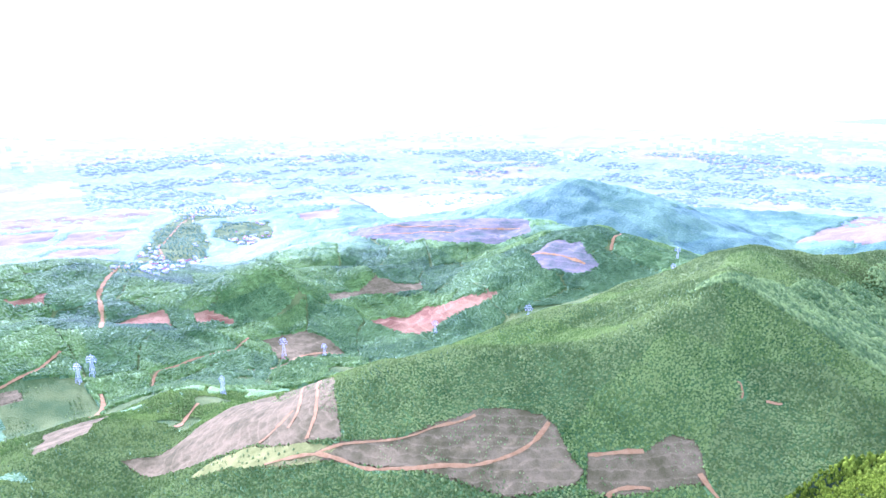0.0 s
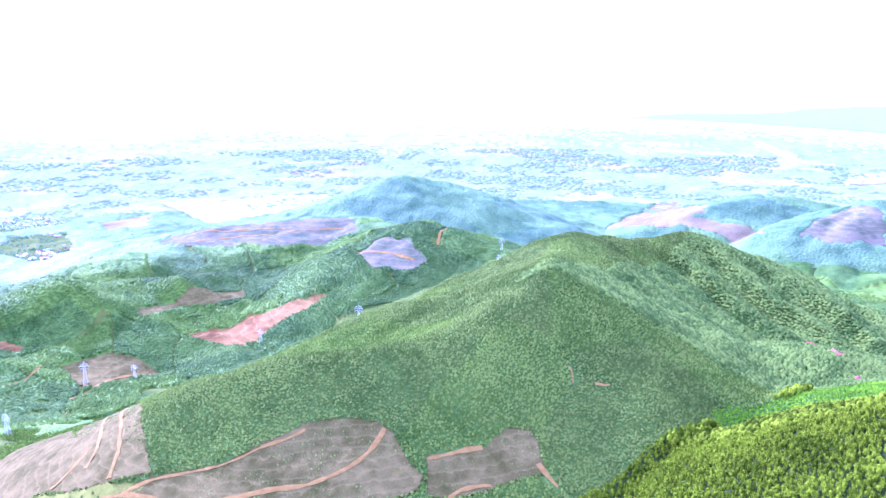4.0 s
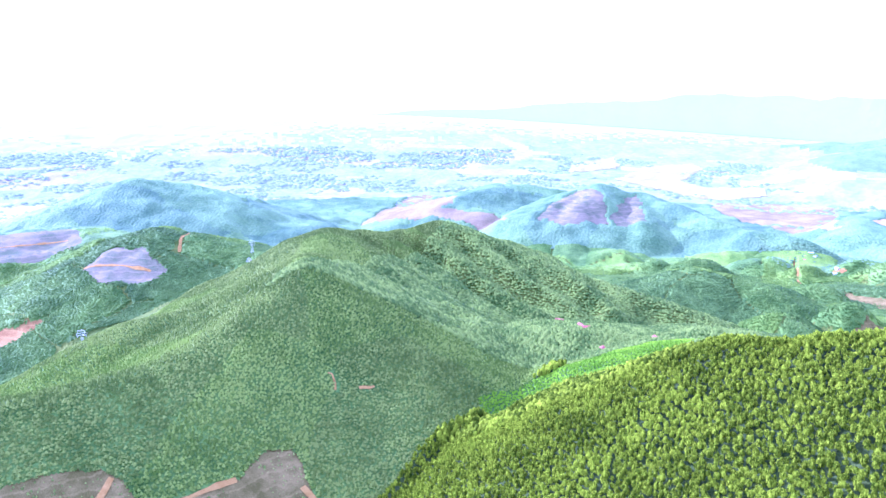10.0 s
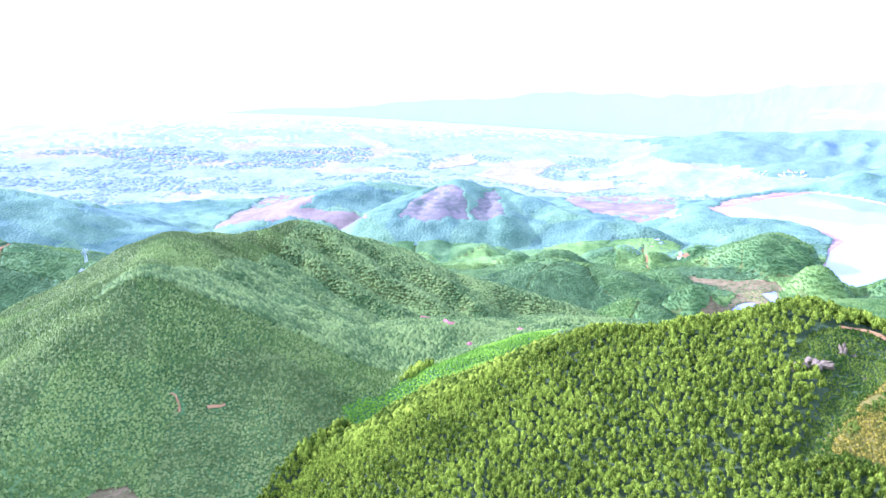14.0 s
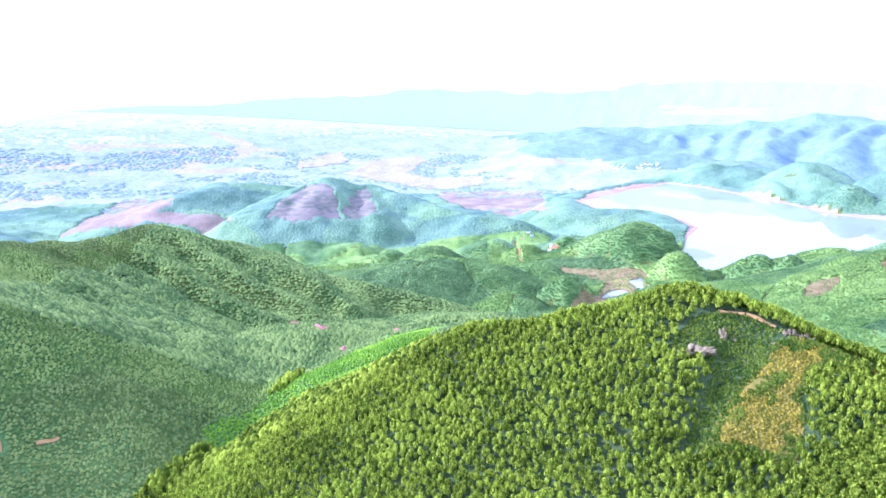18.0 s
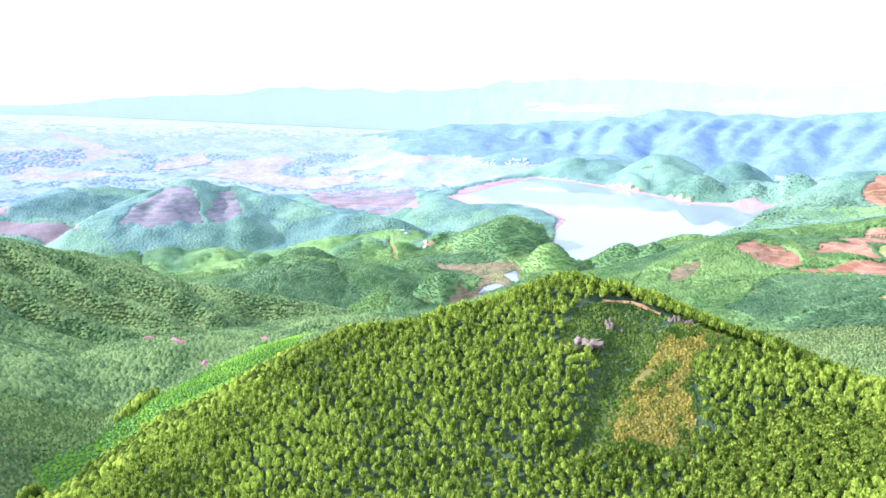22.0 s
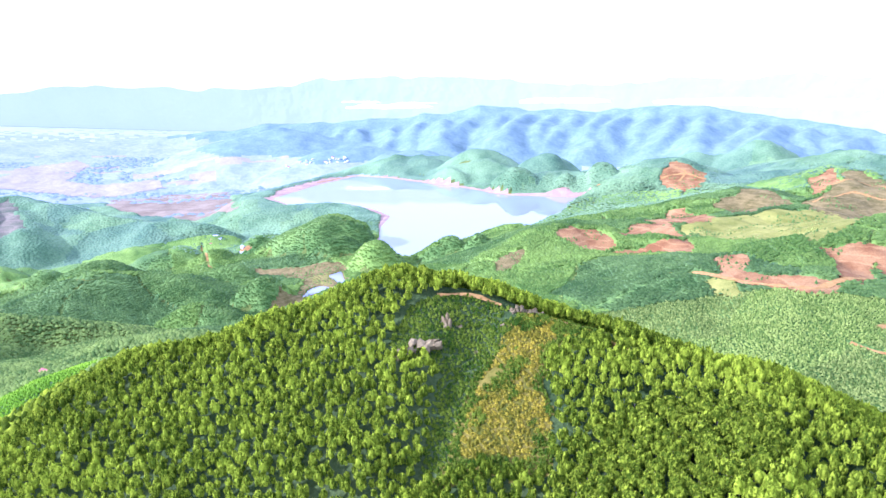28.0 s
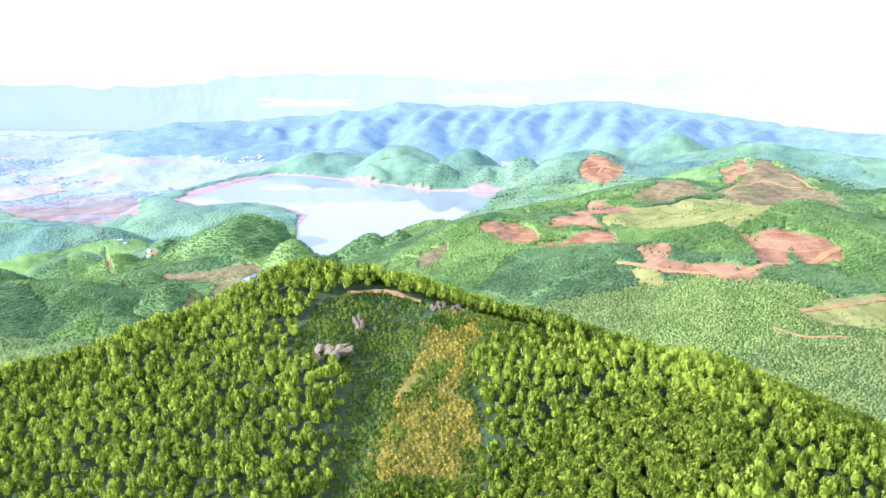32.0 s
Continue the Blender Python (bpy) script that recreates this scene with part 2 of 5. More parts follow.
# Crest lines of hills: points (x, y, z) along the crest, fall of the flanks, roundness of the top.
CRESTS = [
    ([(-99, 612, 94), (-31, 555, 150), (22, 506, 187), (58, 469, 210), (43, 452, 214), (78, 438, 221), (111, 426, 233), (163, 410, 251), (192, 381, 249), (210, 356, 243), (225, 329, 240), (236, 295, 236), (245, 266, 235), (244, 236, 233), (239, 206, 231)], 0.62, 14),  # near hill crest
    ([(228, 316, 236), (209, 312, 224), (177, 307, 209), (156, 302, 202)], 0.5, 8),  # near hill yellow spur
    ([(245, 266, 235), (217, 236, 231), (196, 214, 228)], 0.5, 14),  # near hill right spur
    ([(-159, 580, 96), (-88, 623, 114), (-23, 655, 127), (34, 717, 123), (68, 763, 112)], 0.4, 15),  # light spur
    ([(-621, 45, 39), (-582, 136, 96), (-560, 171, 113), (-526, 225, 148), (-488, 277, 162), (-458, 320, 162), (-402, 396, 164), (-391, 463, 178), (-373, 583, 207)], 0.5, 16),  # H2 front
    ([(-626, 498, 87), (-552, 561, 141), (-497, 585, 157), (-443, 590, 172), (-376, 587, 206), (-440, 740, 190), (-491, 863, 189), (-453, 1022, 157), (-382, 1137, 160), (-267, 1129, 120), (-129, 1143, 76), (50, 1139, 31)], 0.5, 18),  # H2 mid
    ([(-657, 772, 97), (-573, 844, 144), (-498, 895, 176)], 0.5, 15),  # H2 back
    ([(-388, 610, 197), (-302, 586, 165), (-248, 573, 127), (-176, 562, 96)], 0.45, 15),  # H2 spur
    ([(-482, 870, 186), (-416, 862, 157), (-330, 835, 120), (-250, 800, 93)], 0.55, 8),  # H2 rib a
    ([(-478, 930, 172), (-400, 962, 138), (-316, 925, 104), (-232, 872, 80)], 0.55, 8),  # H2 rib b
    ([(-440, 1050, 160), (-352, 1030, 131), (-276, 990, 96), (-205, 955, 68)], 0.55, 8),  # H2 rib c
    ([(-382, 1137, 160), (-300, 1078, 126), (-226, 1034, 91), (-160, 1006, 62)], 0.55, 8),  # H2 rib d
    ([(-230, 1130, 112), (-165, 1080, 82), (-110, 1040, 58)], 0.5, 8),  # H2 rib e
    ([(-402, 396, 164), (-404, 317, 128), (-402, 270, 101)], 0.45, 25),  # H2 face spur
    ([(-1051, 971, 55), (-1003, 1073, 118), (-922, 1122, 102), (-795, 1108, 84), (-672, 1093, 101)], 0.4, 20),  # knob
    ([(-1765, 1273, 7), (-1725, 1436, 28), (-1683, 1579, 74), (-1591, 1688, 121), (-1517, 1762, 105), (-1409, 1777, 68), (-1271, 1803, 18), (-1083, 1791, -31)], 0.33, 25),  # peakF
    ([(-1473, 1373, 10), (-1591, 1688, 121)], 0.35, 25),  # peakF foot
    ([(-1789, 863, -4), (-1664, 1023, 38), (-1562, 1114, 53), (-1429, 1282, 55), (-1288, 1276, 48)], 0.22, 30),  # terraced
    ([(-1366, 138, 38), (-1380, 281, 28), (-1385, 366, 31), (-1377, 452, 46), (-1372, 571, 20), (-1329, 743, 9)], 0.33, 25),  # left hill a
    ([(-1377, 452, 44), (-1261, 436, 9), (-1167, 426, -12)], 0.33, 25),  # left hill a2
    ([(-1627, 484, -9), (-1643, 713, 12), (-1609, 834, 5), (-1513, 918, -16)], 0.28, 25),  # left hill b
    ([(-1555, -21, 81), (-1546, 55, 77), (-1477, 123, 51)], 0.25, 30),  # left hill c
    ([(-1220, -61, 51), (-1227, 35, 39), (-1195, 70, 21)], 0.25, 25),  # left hill d
    ([(-1209, 90, 12), (-1198, 239, -4), (-1134, 308, -23)], 0.3, 20),  # left hill e
    ([(-742, -82, 49), (-775, -22, 43), (-745, 35, 26)], 0.35, 18),  # left near f
    ([(-691, -118, 53), (-691, -76, 38)], 0.3, 18),  # left near g
    ([(-886, 119, 14), (-799, 141, 14)], 0.3, 18),  # left near h
    ([(-1103, 476, -51), (-1200, 671, -69), (-1111, 791, -70)], 0.2, 30),  # mid hills x
    ([(-1423, 928, -82), (-1379, 1068, -80), (-1184, 1050, -81)], 0.22, 30),  # mid hills y
    ([(-955, 665, -39), (-917, 823, -27)], 0.25, 25),  # mid hills z
    ([(-408, 2104, 39), (-351, 2270, 59), (-262, 2336, 80), (-128, 2344, 54), (-36, 2274, 37), (116, 2135, 8), (281, 1966, 5)], 0.46, 22),  # hill M
    ([(-262, 2336, 80), (-313, 2122, 49)], 0.46, 20),  # hill M foot
    ([(-128, 2344, 54), (-113, 2120, 10)], 0.46, 20),  # hill M foot2
    ([(-762, 2373, 16), (-667, 2561, 36), (-586, 2632, 32), (-463, 2604, 19)], 0.3, 25),  # hill N
    ([(-18, 1325, 31), (40, 1380, 48), (101, 1375, 36), (157, 1348, 32)], 0.42, 18),  # mound G
    ([(561, 964, 76), (651, 1010, 100), (726, 1048, 114), (810, 1087, 116), (834, 1026, 109)], 0.38, 25),  # plant hill
    ([(659, 991, 94), (707, 864, 102), (763, 812, 111)], 0.3, 30),  # plant hill s
    ([(898, 1099, 95), (978, 1097, 99), (999, 1046, 92)], 0.3, 20),  # red a
    ([(806, 1006, 102), (860, 958, 108), (874, 886, 109)], 0.3, 25),  # red b
    ([(1140, 1286, 70), (1205, 1227, 96), (1203, 1154, 91)], 0.28, 22),  # red c
    ([(971, 1236, 79), (1165, 1334, 73), (1299, 1345, 75)], 0.3, 25),  # green c
    ([(762, 771, 126), (789, 713, 139), (867, 699, 149), (956, 697, 160), (1049, 702, 163)], 0.3, 25),  # cliff
    ([(735, 708, 121), (760, 648, 133), (775, 594, 142)], 0.25, 18),  # cliff low
    ([(957, 807, 130), (1087, 800, 140), (1129, 731, 141), (1109, 658, 132)], 0.28, 30),  # cliff mid
    ([(1012, 993, 115), (1138, 1003, 119), (1231, 967, 128)], 0.22, 35),  # yellow hill
    ([(1244, 1172, 121), (1321, 1161, 135), (1324, 1074, 126)], 0.3, 25),  # plot Q hill
    ([(1391, 1677, 96), (1461, 1620, 138), (1487, 1541, 154), (1492, 1444, 130)], 0.32, 25),  # plot P hill
    ([(1478, 1435, 96), (1554, 1353, 131), (1566, 1259, 142), (1577, 1158, 156)], 0.3, 25),  # green P
    ([(1521, 1147, 141), (1556, 1100, 167), (1549, 1012, 152), (1488, 913, 136), (1422, 820, 130)], 0.28, 25),  # bare hill
    ([(1556, 1100, 167), (1338, 965, 125)], 0.3, 25),  # bare hill foot
    ([(1495, 788, 136), (1373, 805, 123)], 0.25, 30),  # right far
    ([(2236, 1524, 145), (2233, 1330, 131), (2221, 1130, 121)], 0.25, 30),  # right far2
    ([(1166, 2475, 32), (1294, 2492, 50), (1427, 2466, 80), (1447, 2260, 40)], 0.5, 20),  # opp a
    ([(1381, 2125, 50), (1520, 2090, 62), (1513, 1901, 50)], 0.5, 20),  # opp b
    ([(1061, 2842, 16), (1232, 2887, 70), (1342, 2895, 89), (1424, 2738, 55)], 0.36, 25),  # opp e
    ([(897, 3265, 9), (1077, 3321, 69), (1243, 3317, 82), (1371, 3209, 58)], 0.34, 30),  # opp f
    ([(559, 3749, 51), (794, 3814, 122), (999, 3819, 145), (1149, 3722, 116), (1332, 3551, 77)], 0.32, 30),  # opp g
    ([(354, 4328, 78), (877, 4207, 140), (1376, 4019, 164), (1655, 3858, 189), (1864, 3706, 218), (2033, 3558, 256), (2240, 3369, 238), (2473, 3134, 229), (2654, 2912, 254), (2791, 2706, 264), (2858, 2556, 234), (2934, 2303, 214), (3015, 1914, 162), (3037, 1518, 142)], 0.5, 30),  # range
    ([(1233, 3990, 129), (1162, 3801, 90), (1082, 3609, 7)], 0.55, 10),  # rib
    ([(1361, 3922, 141), (1256, 3716, 113), (1180, 3495, 45)], 0.55, 10),  # rib
    ([(1488, 3850, 154), (1363, 3701, 125), (1240, 3547, 56)], 0.55, 10),  # rib
    ([(1611, 3773, 167), (1495, 3548, 131), (1341, 3335, 56)], 0.55, 10),  # rib
    ([(1731, 3692, 180), (1585, 3472, 146), (1458, 3239, 72)], 0.55, 10),  # rib
    ([(1848, 3607, 193), (1693, 3341, 171), (1552, 3065, 116)], 0.55, 10),  # rib
    ([(1959, 3515, 206), (1785, 3325, 177), (1594, 3138, 110)], 0.55, 10),  # rib
    ([(2065, 3420, 211), (1901, 3205, 185), (1770, 2968, 124)], 0.55, 10),  # rib
    ([(2166, 3322, 213), (1961, 3096, 192), (1753, 2869, 141)], 0.55, 10),  # rib
    ([(2262, 3221, 214), (2071, 3020, 180), (1903, 2800, 109)], 0.55, 10),  # rib
    ([(2352, 3119, 216), (2155, 2940, 182), (1941, 2768, 112)], 0.55, 10),  # rib
    ([(2436, 3015, 218), (2222, 2833, 180), (2037, 2623, 106)], 0.55, 10),  # rib
    ([(2515, 2910, 220), (2311, 2792, 190), (2133, 2646, 126)], 0.55, 10),  # rib
    ([(2588, 2805, 222), (2402, 2692, 183), (2233, 2559, 105)], 0.55, 10),  # rib
    ([(2655, 2700, 224), (2460, 2578, 193), (2285, 2431, 126)], 0.55, 10),  # rib
    ([(2716, 2595, 224), (2507, 2416, 192), (2296, 2235, 128)], 0.55, 10),  # rib
    ([(2772, 2490, 213), (2578, 2412, 176), (2403, 2307, 102)], 0.55, 10),  # rib
    ([(2822, 2386, 203), (2598, 2253, 177), (2357, 2136, 118)], 0.55, 10),  # rib
    ([(2867, 2283, 193), (2614, 2151, 182), (2371, 2003, 145)], 0.55, 10),  # rib
    ([(2906, 2182, 180), (2752, 2064, 163), (2584, 1961, 116)], 0.55, 10),  # rib
    ([(2941, 2082, 165), (2770, 1961, 144), (2586, 1854, 93)], 0.55, 10),  # rib
    ([(2971, 1984, 151), (2719, 1878, 140), (2469, 1765, 103)], 0.55, 10),  # rib
    ([(-250, 690, 95), (-98, 748, 108), (-18, 788, 92)], 0.3, 30),  # col
    ([(-9, 840, 81), (41, 873, 86), (90, 869, 87)], 0.35, 18),  # col mound
]
# Gullies: course, depth, half width.
CUTS = [
    ([(185, 365, 0), (173, 352, 0), (156, 339, 0), (134, 323, 0)], 8, 13),
    ([(-238, 568, 0), (-263, 470, 0), (-293, 412, 0)], 6, 40),
    ([(-440, 800, 0), (-350, 775, 0), (-262, 735, 0)], 9, 22),
    ([(-440, 905, 0), (-360, 893, 0), (-280, 855, 0)], 8, 18),
    ([(-420, 1005, 0), (-335, 985, 0), (-255, 935, 0)], 9, 18),
    ([(-352, 1082, 0), (-285, 1038, 0), (-215, 995, 0)], 9, 18),
    ([(-268, 1100, 0), (-195, 1060, 0), (-140, 1025, 0)], 8, 18),
]
# Rounded mounds: middle x, y, top, half breadth, half depth, turn in degrees, height over the foot.
DOMES = [
    (34, 1557, 19, 120, 96, 0, 66),
    (-336, 2441, -68, 112, 89, -8, 33),
    (121, 2159, -46, 113, 91, 2, 30),
    (-29, 2033, -49, 107, 85, -1, 29),
    (278, 1735, -10, 66, 53, 8, 32),
    (-167, 1886, -34, 116, 93, -5, 44),
    (-227, 2190, -54, 97, 77, -6, 41),
    (-370, 2178, -68, 156, 125, -10, 30),
    (-44, 1768, -32, 80, 64, -2, 34),
    (146, 1887, -26, 113, 90, 4, 33),
    (29, 2187, -52, 162, 129, 0, 30),
    (258, 2107, -27, 96, 76, 6, 38),
    (190, 1776, -12, 80, 64, 5, 38),
    (266, 1461, 9, 83, 66, 10, 37),
    (211, 1397, 11, 74, 59, 8, 39),
    (287, 1275, 36, 61, 48, 12, 56),
    (184, 1232, 19, 92, 73, 8, 41),
    (-470, 2437, -72, 131, 104, -11, 30),
    (-131, 2425, -70, 128, 102, -3, 28),
    (531, 1624, 61, 141, 98, 18, 70),
    (512, 1509, 36, 81, 65, 19, 42),
    (525, 1356, 49, 57, 45, 21, 50),
    (604, 2143, 13, 190, 114, 15, 44),
    (776, 2062, 14, 75, 60, 20, 32),
    (656, 1329, 51, 66, 53, 27, 48),
    (689, 1267, 63, 63, 50, 29, 60),
    (925, 1459, 30, 104, 62, 33, 27),
    (415, 1735, 7, 80, 64, 13, 41),
    (1350, 2140, 74, 130, 100, 33, 80),
    (1455, 2010, 70, 80, 66, 36, 78),
    (1567, 1945, 97, 110, 90, 39, 105),
    (1454, 2569, 108, 207, 166, 29, 108),
    (1302, 2747, 60, 170, 136, 25, 80),
    (1744, 1978, 85, 100, 80, 42, 80),
    (1724, 2461, 74, 136, 108, 35, 62),
    (1249, 3016, 66, 171, 137, 22, 90),
    (1230, 2440, 66, 120, 100, 30, 80),
    (1560, 2260, 112, 150, 110, 33, 100),
    (1453, 1742, 11, 102, 82, 40, 9),
    (-1325, 415, 66, 190, 140, -67, 100),
    (-2032, 193, -30, 149, 89, -80, 53),
    (-1415, 0, -4, 147, 73, -83, 35),
    (-1196, 208, 7, 142, 64, -73, 44),
    (-1846, 891, -44, 161, 97, -61, 44),
    (-1319, 655, 26, 140, 110, -59, 76),
    (-862, 1, 16, 71, 35, -80, 24),
    (-862, 162, -7, 49, 24, -70, 7),
]
LAKE_SHORE = [(608, 1481), (627, 1412), (757, 1505), (877, 1558), (1111, 1584), (1364, 1687), (1504, 1815), (1502, 1909), (1294, 2091), (1238, 2344), (1197, 2491), (1128, 2705), (1029, 2823), (803, 2629), (574, 2377), (595, 2187), (752, 2177), (786, 2027), (785, 1899), (701, 1766), (625, 1589)]
POND_SHORE = [(429, 1359), (448, 1371), (464, 1380), (450, 1329), (442, 1292), (428, 1276), (431, 1313)]
POOL_SHORE = [(344, 1240), (362, 1272), (379, 1290), (396, 1296), (406, 1280), (390, 1257), (367, 1250)]


def along(px, py, line):
    """Distance to a line of points, and the line's height at the nearest place."""
    best, high = np.full(px.shape, 1e12), np.zeros(px.shape)
    for (ax, ay, az), (bx, by, bz) in zip(line[:-1], line[1:]):
        ex, ey = bx - ax, by - ay
        s = np.clip(((px - ax) * ex + (py - ay) * ey) / (ex * ex + ey * ey + 1e-9), 0, 1)
        d = (px - ax - s * ex) ** 2 + (py - ay - s * ey) ** 2
        near = d < best
        best = np.where(near, d, best)
        high = np.where(near, az + s * (bz - az), high)
    return np.sqrt(best), high


def ridge(px, py, line, fall, top):
    """Height of a hill that falls away on both sides of a crest line."""
    best = np.full(px.shape, -1e9)
    for (ax, ay, az), (bx, by, bz) in zip(line[:-1], line[1:]):
        ex, ey = bx - ax, by - ay
        s = np.clip(((px - ax) * ex + (py - ay) * ey) / (ex * ex + ey * ey + 1e-9), 0, 1)
        d = np.hypot(px - ax - s * ex, py - ay - s * ey)
        best = np.maximum(best, az + s * (bz - az) - fall * (np.sqrt(d * d + top * top) - top))
    return best


def stands(x, y, size, seed):
    """Irregular plots: a number from 0 to 1 for the plot at each place, and how far its edge is."""
    u = (x + 0.22 * size * wave(x, y, size * 0.9, seed + 1)) / size
    v = (y + 0.22 * size * wave(x, y, size * 0.9, seed + 2)) / size
    iu, iv = np.floor(u), np.floor(v)
    first, second, who = np.full(u.shape, 9.0), np.full(u.shape, 9.0), np.zeros(u.shape)
    for du in (-1, 0, 1):
        for dv in (-1, 0, 1):
            cu, cv = iu + du, iv + dv
            d = np.hypot(cu + 0.5 + 0.42 * lattice(cu, cv, seed + 3) - u, cv + 0.5 + 0.42 * lattice(cu, cv, seed + 4) - v)
            near = d < first
            second = np.where(near, first, np.minimum(second, d))
            who = np.where(near, 0.5 + 0.5 * lattice(cu, cv, seed + 5), who)
            first = np.where(near, d, first)
    return who, (second - first) * size


def glade_at(x, y):
    return wave(x, y, 150, 31) + 0.6 * wave(x, y, 45, 32)


def inside(px, py, ring):
    """Whether points lie within a ring of (x, y)."""
    hit = np.zeros(px.shape, bool)
    for (ax, ay), (bx, by) in zip(ring, ring[1:] + ring[:1]):
        if ay != by:
            hit ^= ((ay > py) != (by > py)) & (px < (bx - ax) * (py - ay) / (by - ay) + ax)
    return hit


def rim(px, py, ring):
    """Distance to the edge of a ring."""
    line = [(x, y, 0) for x, y in ring]
    return along(px, py, line + line[:1])[0]


def far_plain(x, y):
    """Rise of the plain beyond three kilometres, lower in front of the range."""
    return ramp(np.hypot(x, y), 2900, 4850) * (232 - 175 * ramp(np.degrees(np.arctan2(x, y)), -30, 22))


def height(x, y):
    """The ground's height at places x, y (arrays)."""
    x, y = np.asarray(x, float), np.asarray(y, float)
    r = np.hypot(x, y)
    far = ramp(r, 350, 1400)
    amp = 5 + 17 * far
    px = x + amp * wave(x, y, 130, 3) + 0.35 * amp * wave(x, y, 47, 5)
    py = y + amp * wave(x, y, 130, 4) + 0.35 * amp * wave(x, y, 47, 6)
    # valley floor, falling to the plain in the north-west, rising again far off
    z = 3 - 92 * ramp(-0.75 * x + 0.66 * y, 300, 1800) + far * (5 * wave(x, y, 210, 8) + 2.5 * wave(x, y, 90, 9)) * (1 - 0.9 * ramp(r, 1900, 2600))
    z = z + 60 * ramp(0.9 * x - 0.45 * y, 150, 500) * (1 - ramp(r, 1200, 2000))
    z = z + 40 * ramp(350 - r, 0, 350) * ramp(-y, -600, 0)
    rise = ramp(r, 2900, 4850)
    z = z * (1 - rise) + far_plain(x, y)
    for line, fall, top in CRESTS:
        xs, ys, zs = [p[0] for p in line], [p[1] for p in line], [p[2] for p in line]
        reach = (max(zs) + 130) / fall + 60
        near = (px > min(xs) - reach) & (px < max(xs) + reach) & (py > min(ys) - reach) & (py < max(ys) + reach)
        if not near.any():
            continue
        h = ridge(px[near], py[near], line, fall, top)
        k = 4 + 3 * far[near]
        lo = z[near]
        s = np.clip(0.5 + 0.5 * (h - lo) / k, 0, 1)
        z[near] = lo + (h - lo) * s + k * s * (1 - s)
    for mx, my, top, wide, deep, turn, tall in DOMES:
        near = (px - mx) ** 2 + (py - my) ** 2 < (1.5 * max(wide, deep)) ** 2
        if not near.any():
            continue
        ux, uy = px[near] - mx, py[near] - my
        c, s = np.cos(np.radians(turn)), np.sin(np.radians(turn))
        q = np.hypot((ux * c - uy * s) / wide, (ux * s + uy * c) / deep)
        h = top - tall * np.where(q < 0.35, 0.5 * q * q / 0.35, q - 0.175) * (0.82 + 0.45 * q) * 0.95
        lo = z[near]
        s = np.clip(0.5 + 0.5 * (h - lo) / 3.0, 0, 1)
        z[near] = lo + (h - lo) * s + 3.0 * s * (1 - s)
    over = ramp(z - far_plain(x, y), 12, 70) * rise
    z = z + over * (20 * (0.5 - 1.6 * np.abs(wave(x, y, 210, 14))) + 9 * wave(x, y, 75, 15))
    for line, deep, half in CUTS:
        d = along(px, py, line)[0]
        z = z - deep * np.exp(-(d / half) ** 2)
    # gullies and unevenness on the slopes
    z = z + (1 - rise) * ((1.2 + 3.2 * far) * wave(x, y, 58, 11) + (0.5 + 1.2 * far) * wave(x, y, 24, 12) + 0.4 * wave(x, y, 9, 13))
    for ring, bed in ((LAKE_SHORE, -6.0), (POND_SHORE, -2.5), (POOL_SHORE, -2.5)):
        wet, d = inside(x, y, ring), rim(x, y, ring)
        bank = 0.6 + 0.05 * d + np.maximum(z, 0) * ramp(d, 2, 30 + 45 * ramp(r, 1900, 2250))
        z = np.where(wet, bed * ramp(d, 0, 60 * (bed < -4) + 5) - 0.4, z + (np.maximum(bank, 0.5) - z) * (1 - ramp(d, 60 * (bed < -4) + 6, 220 * (bed < -4) + 30)))
    return z


# ---- mesh makers ----
def sheet(name, verts, faces, mats, index=None, smooth=True):
    """One mesh object from arrays of places and of triangles or quads."""
    verts, faces = np.asarray(verts, np.float32), np.asarray(faces, np.int32)
    me = bpy.data.meshes.new(name)
    n, k = faces.shape
    me.vertices.add(len(verts))
    me.vertices.foreach_set("co", verts.ravel())
    me.loops.add(n * k)
    me.loops.foreach_set("vertex_index", faces.ravel())
    me.polygons.add(n)
    me.polygons.foreach_set("loop_start", np.arange(0, n * k, k, dtype=np.int32))
    for m in mats:
        me.materials.append(m)
    if index is not None:
        me.polygons.foreach_set("material_index", np.asarray(index, np.int32))
    me.polygons.foreach_set("use_smooth", np.full(n, smooth))
    me.update(calc_edges=True)
    me.validate()
    return new(name, me)


def one_height(x, y):
    return float(height(np.array([x]), np.array([y]))[0])


# ---- ground: one sheet to the horizon ----
ring = [0.4]
while ring[-1] < 4900:
    ring.append(ring[-1] + max(2.6, (0.013 if ring[-1] < 2900 else 0.008) * ring[-1]))
ring = np.array(ring)
angle = np.radians(np.concatenate([np.arange(-100, 85, 0.32), np.arange(85, 260, 2.5)]))
RR, AA = np.meshgrid(ring, angle, indexing="ij")
GX, GY = 20 + RR * np.sin(AA), 40 + RR * np.cos(AA)
GZ = height(GX.ravel(), GY.ravel()).reshape(GX.shape)
rows_n, cols_n = GX.shape
ii, jj = np.meshgrid(np.arange(rows_n - 1), np.arange(cols_n), indexing="ij")
j2 = (jj + 1) % cols_n
quads = np.stack([ii * cols_n + jj, ii * cols_n + j2, (ii + 1) * cols_n + j2, (ii + 1) * cols_n + jj], -1).reshape(-1, 4)
places = np.stack([GX.ravel(), GY.ravel(), GZ.ravel()], 1)
mid = places[quads].mean(1)


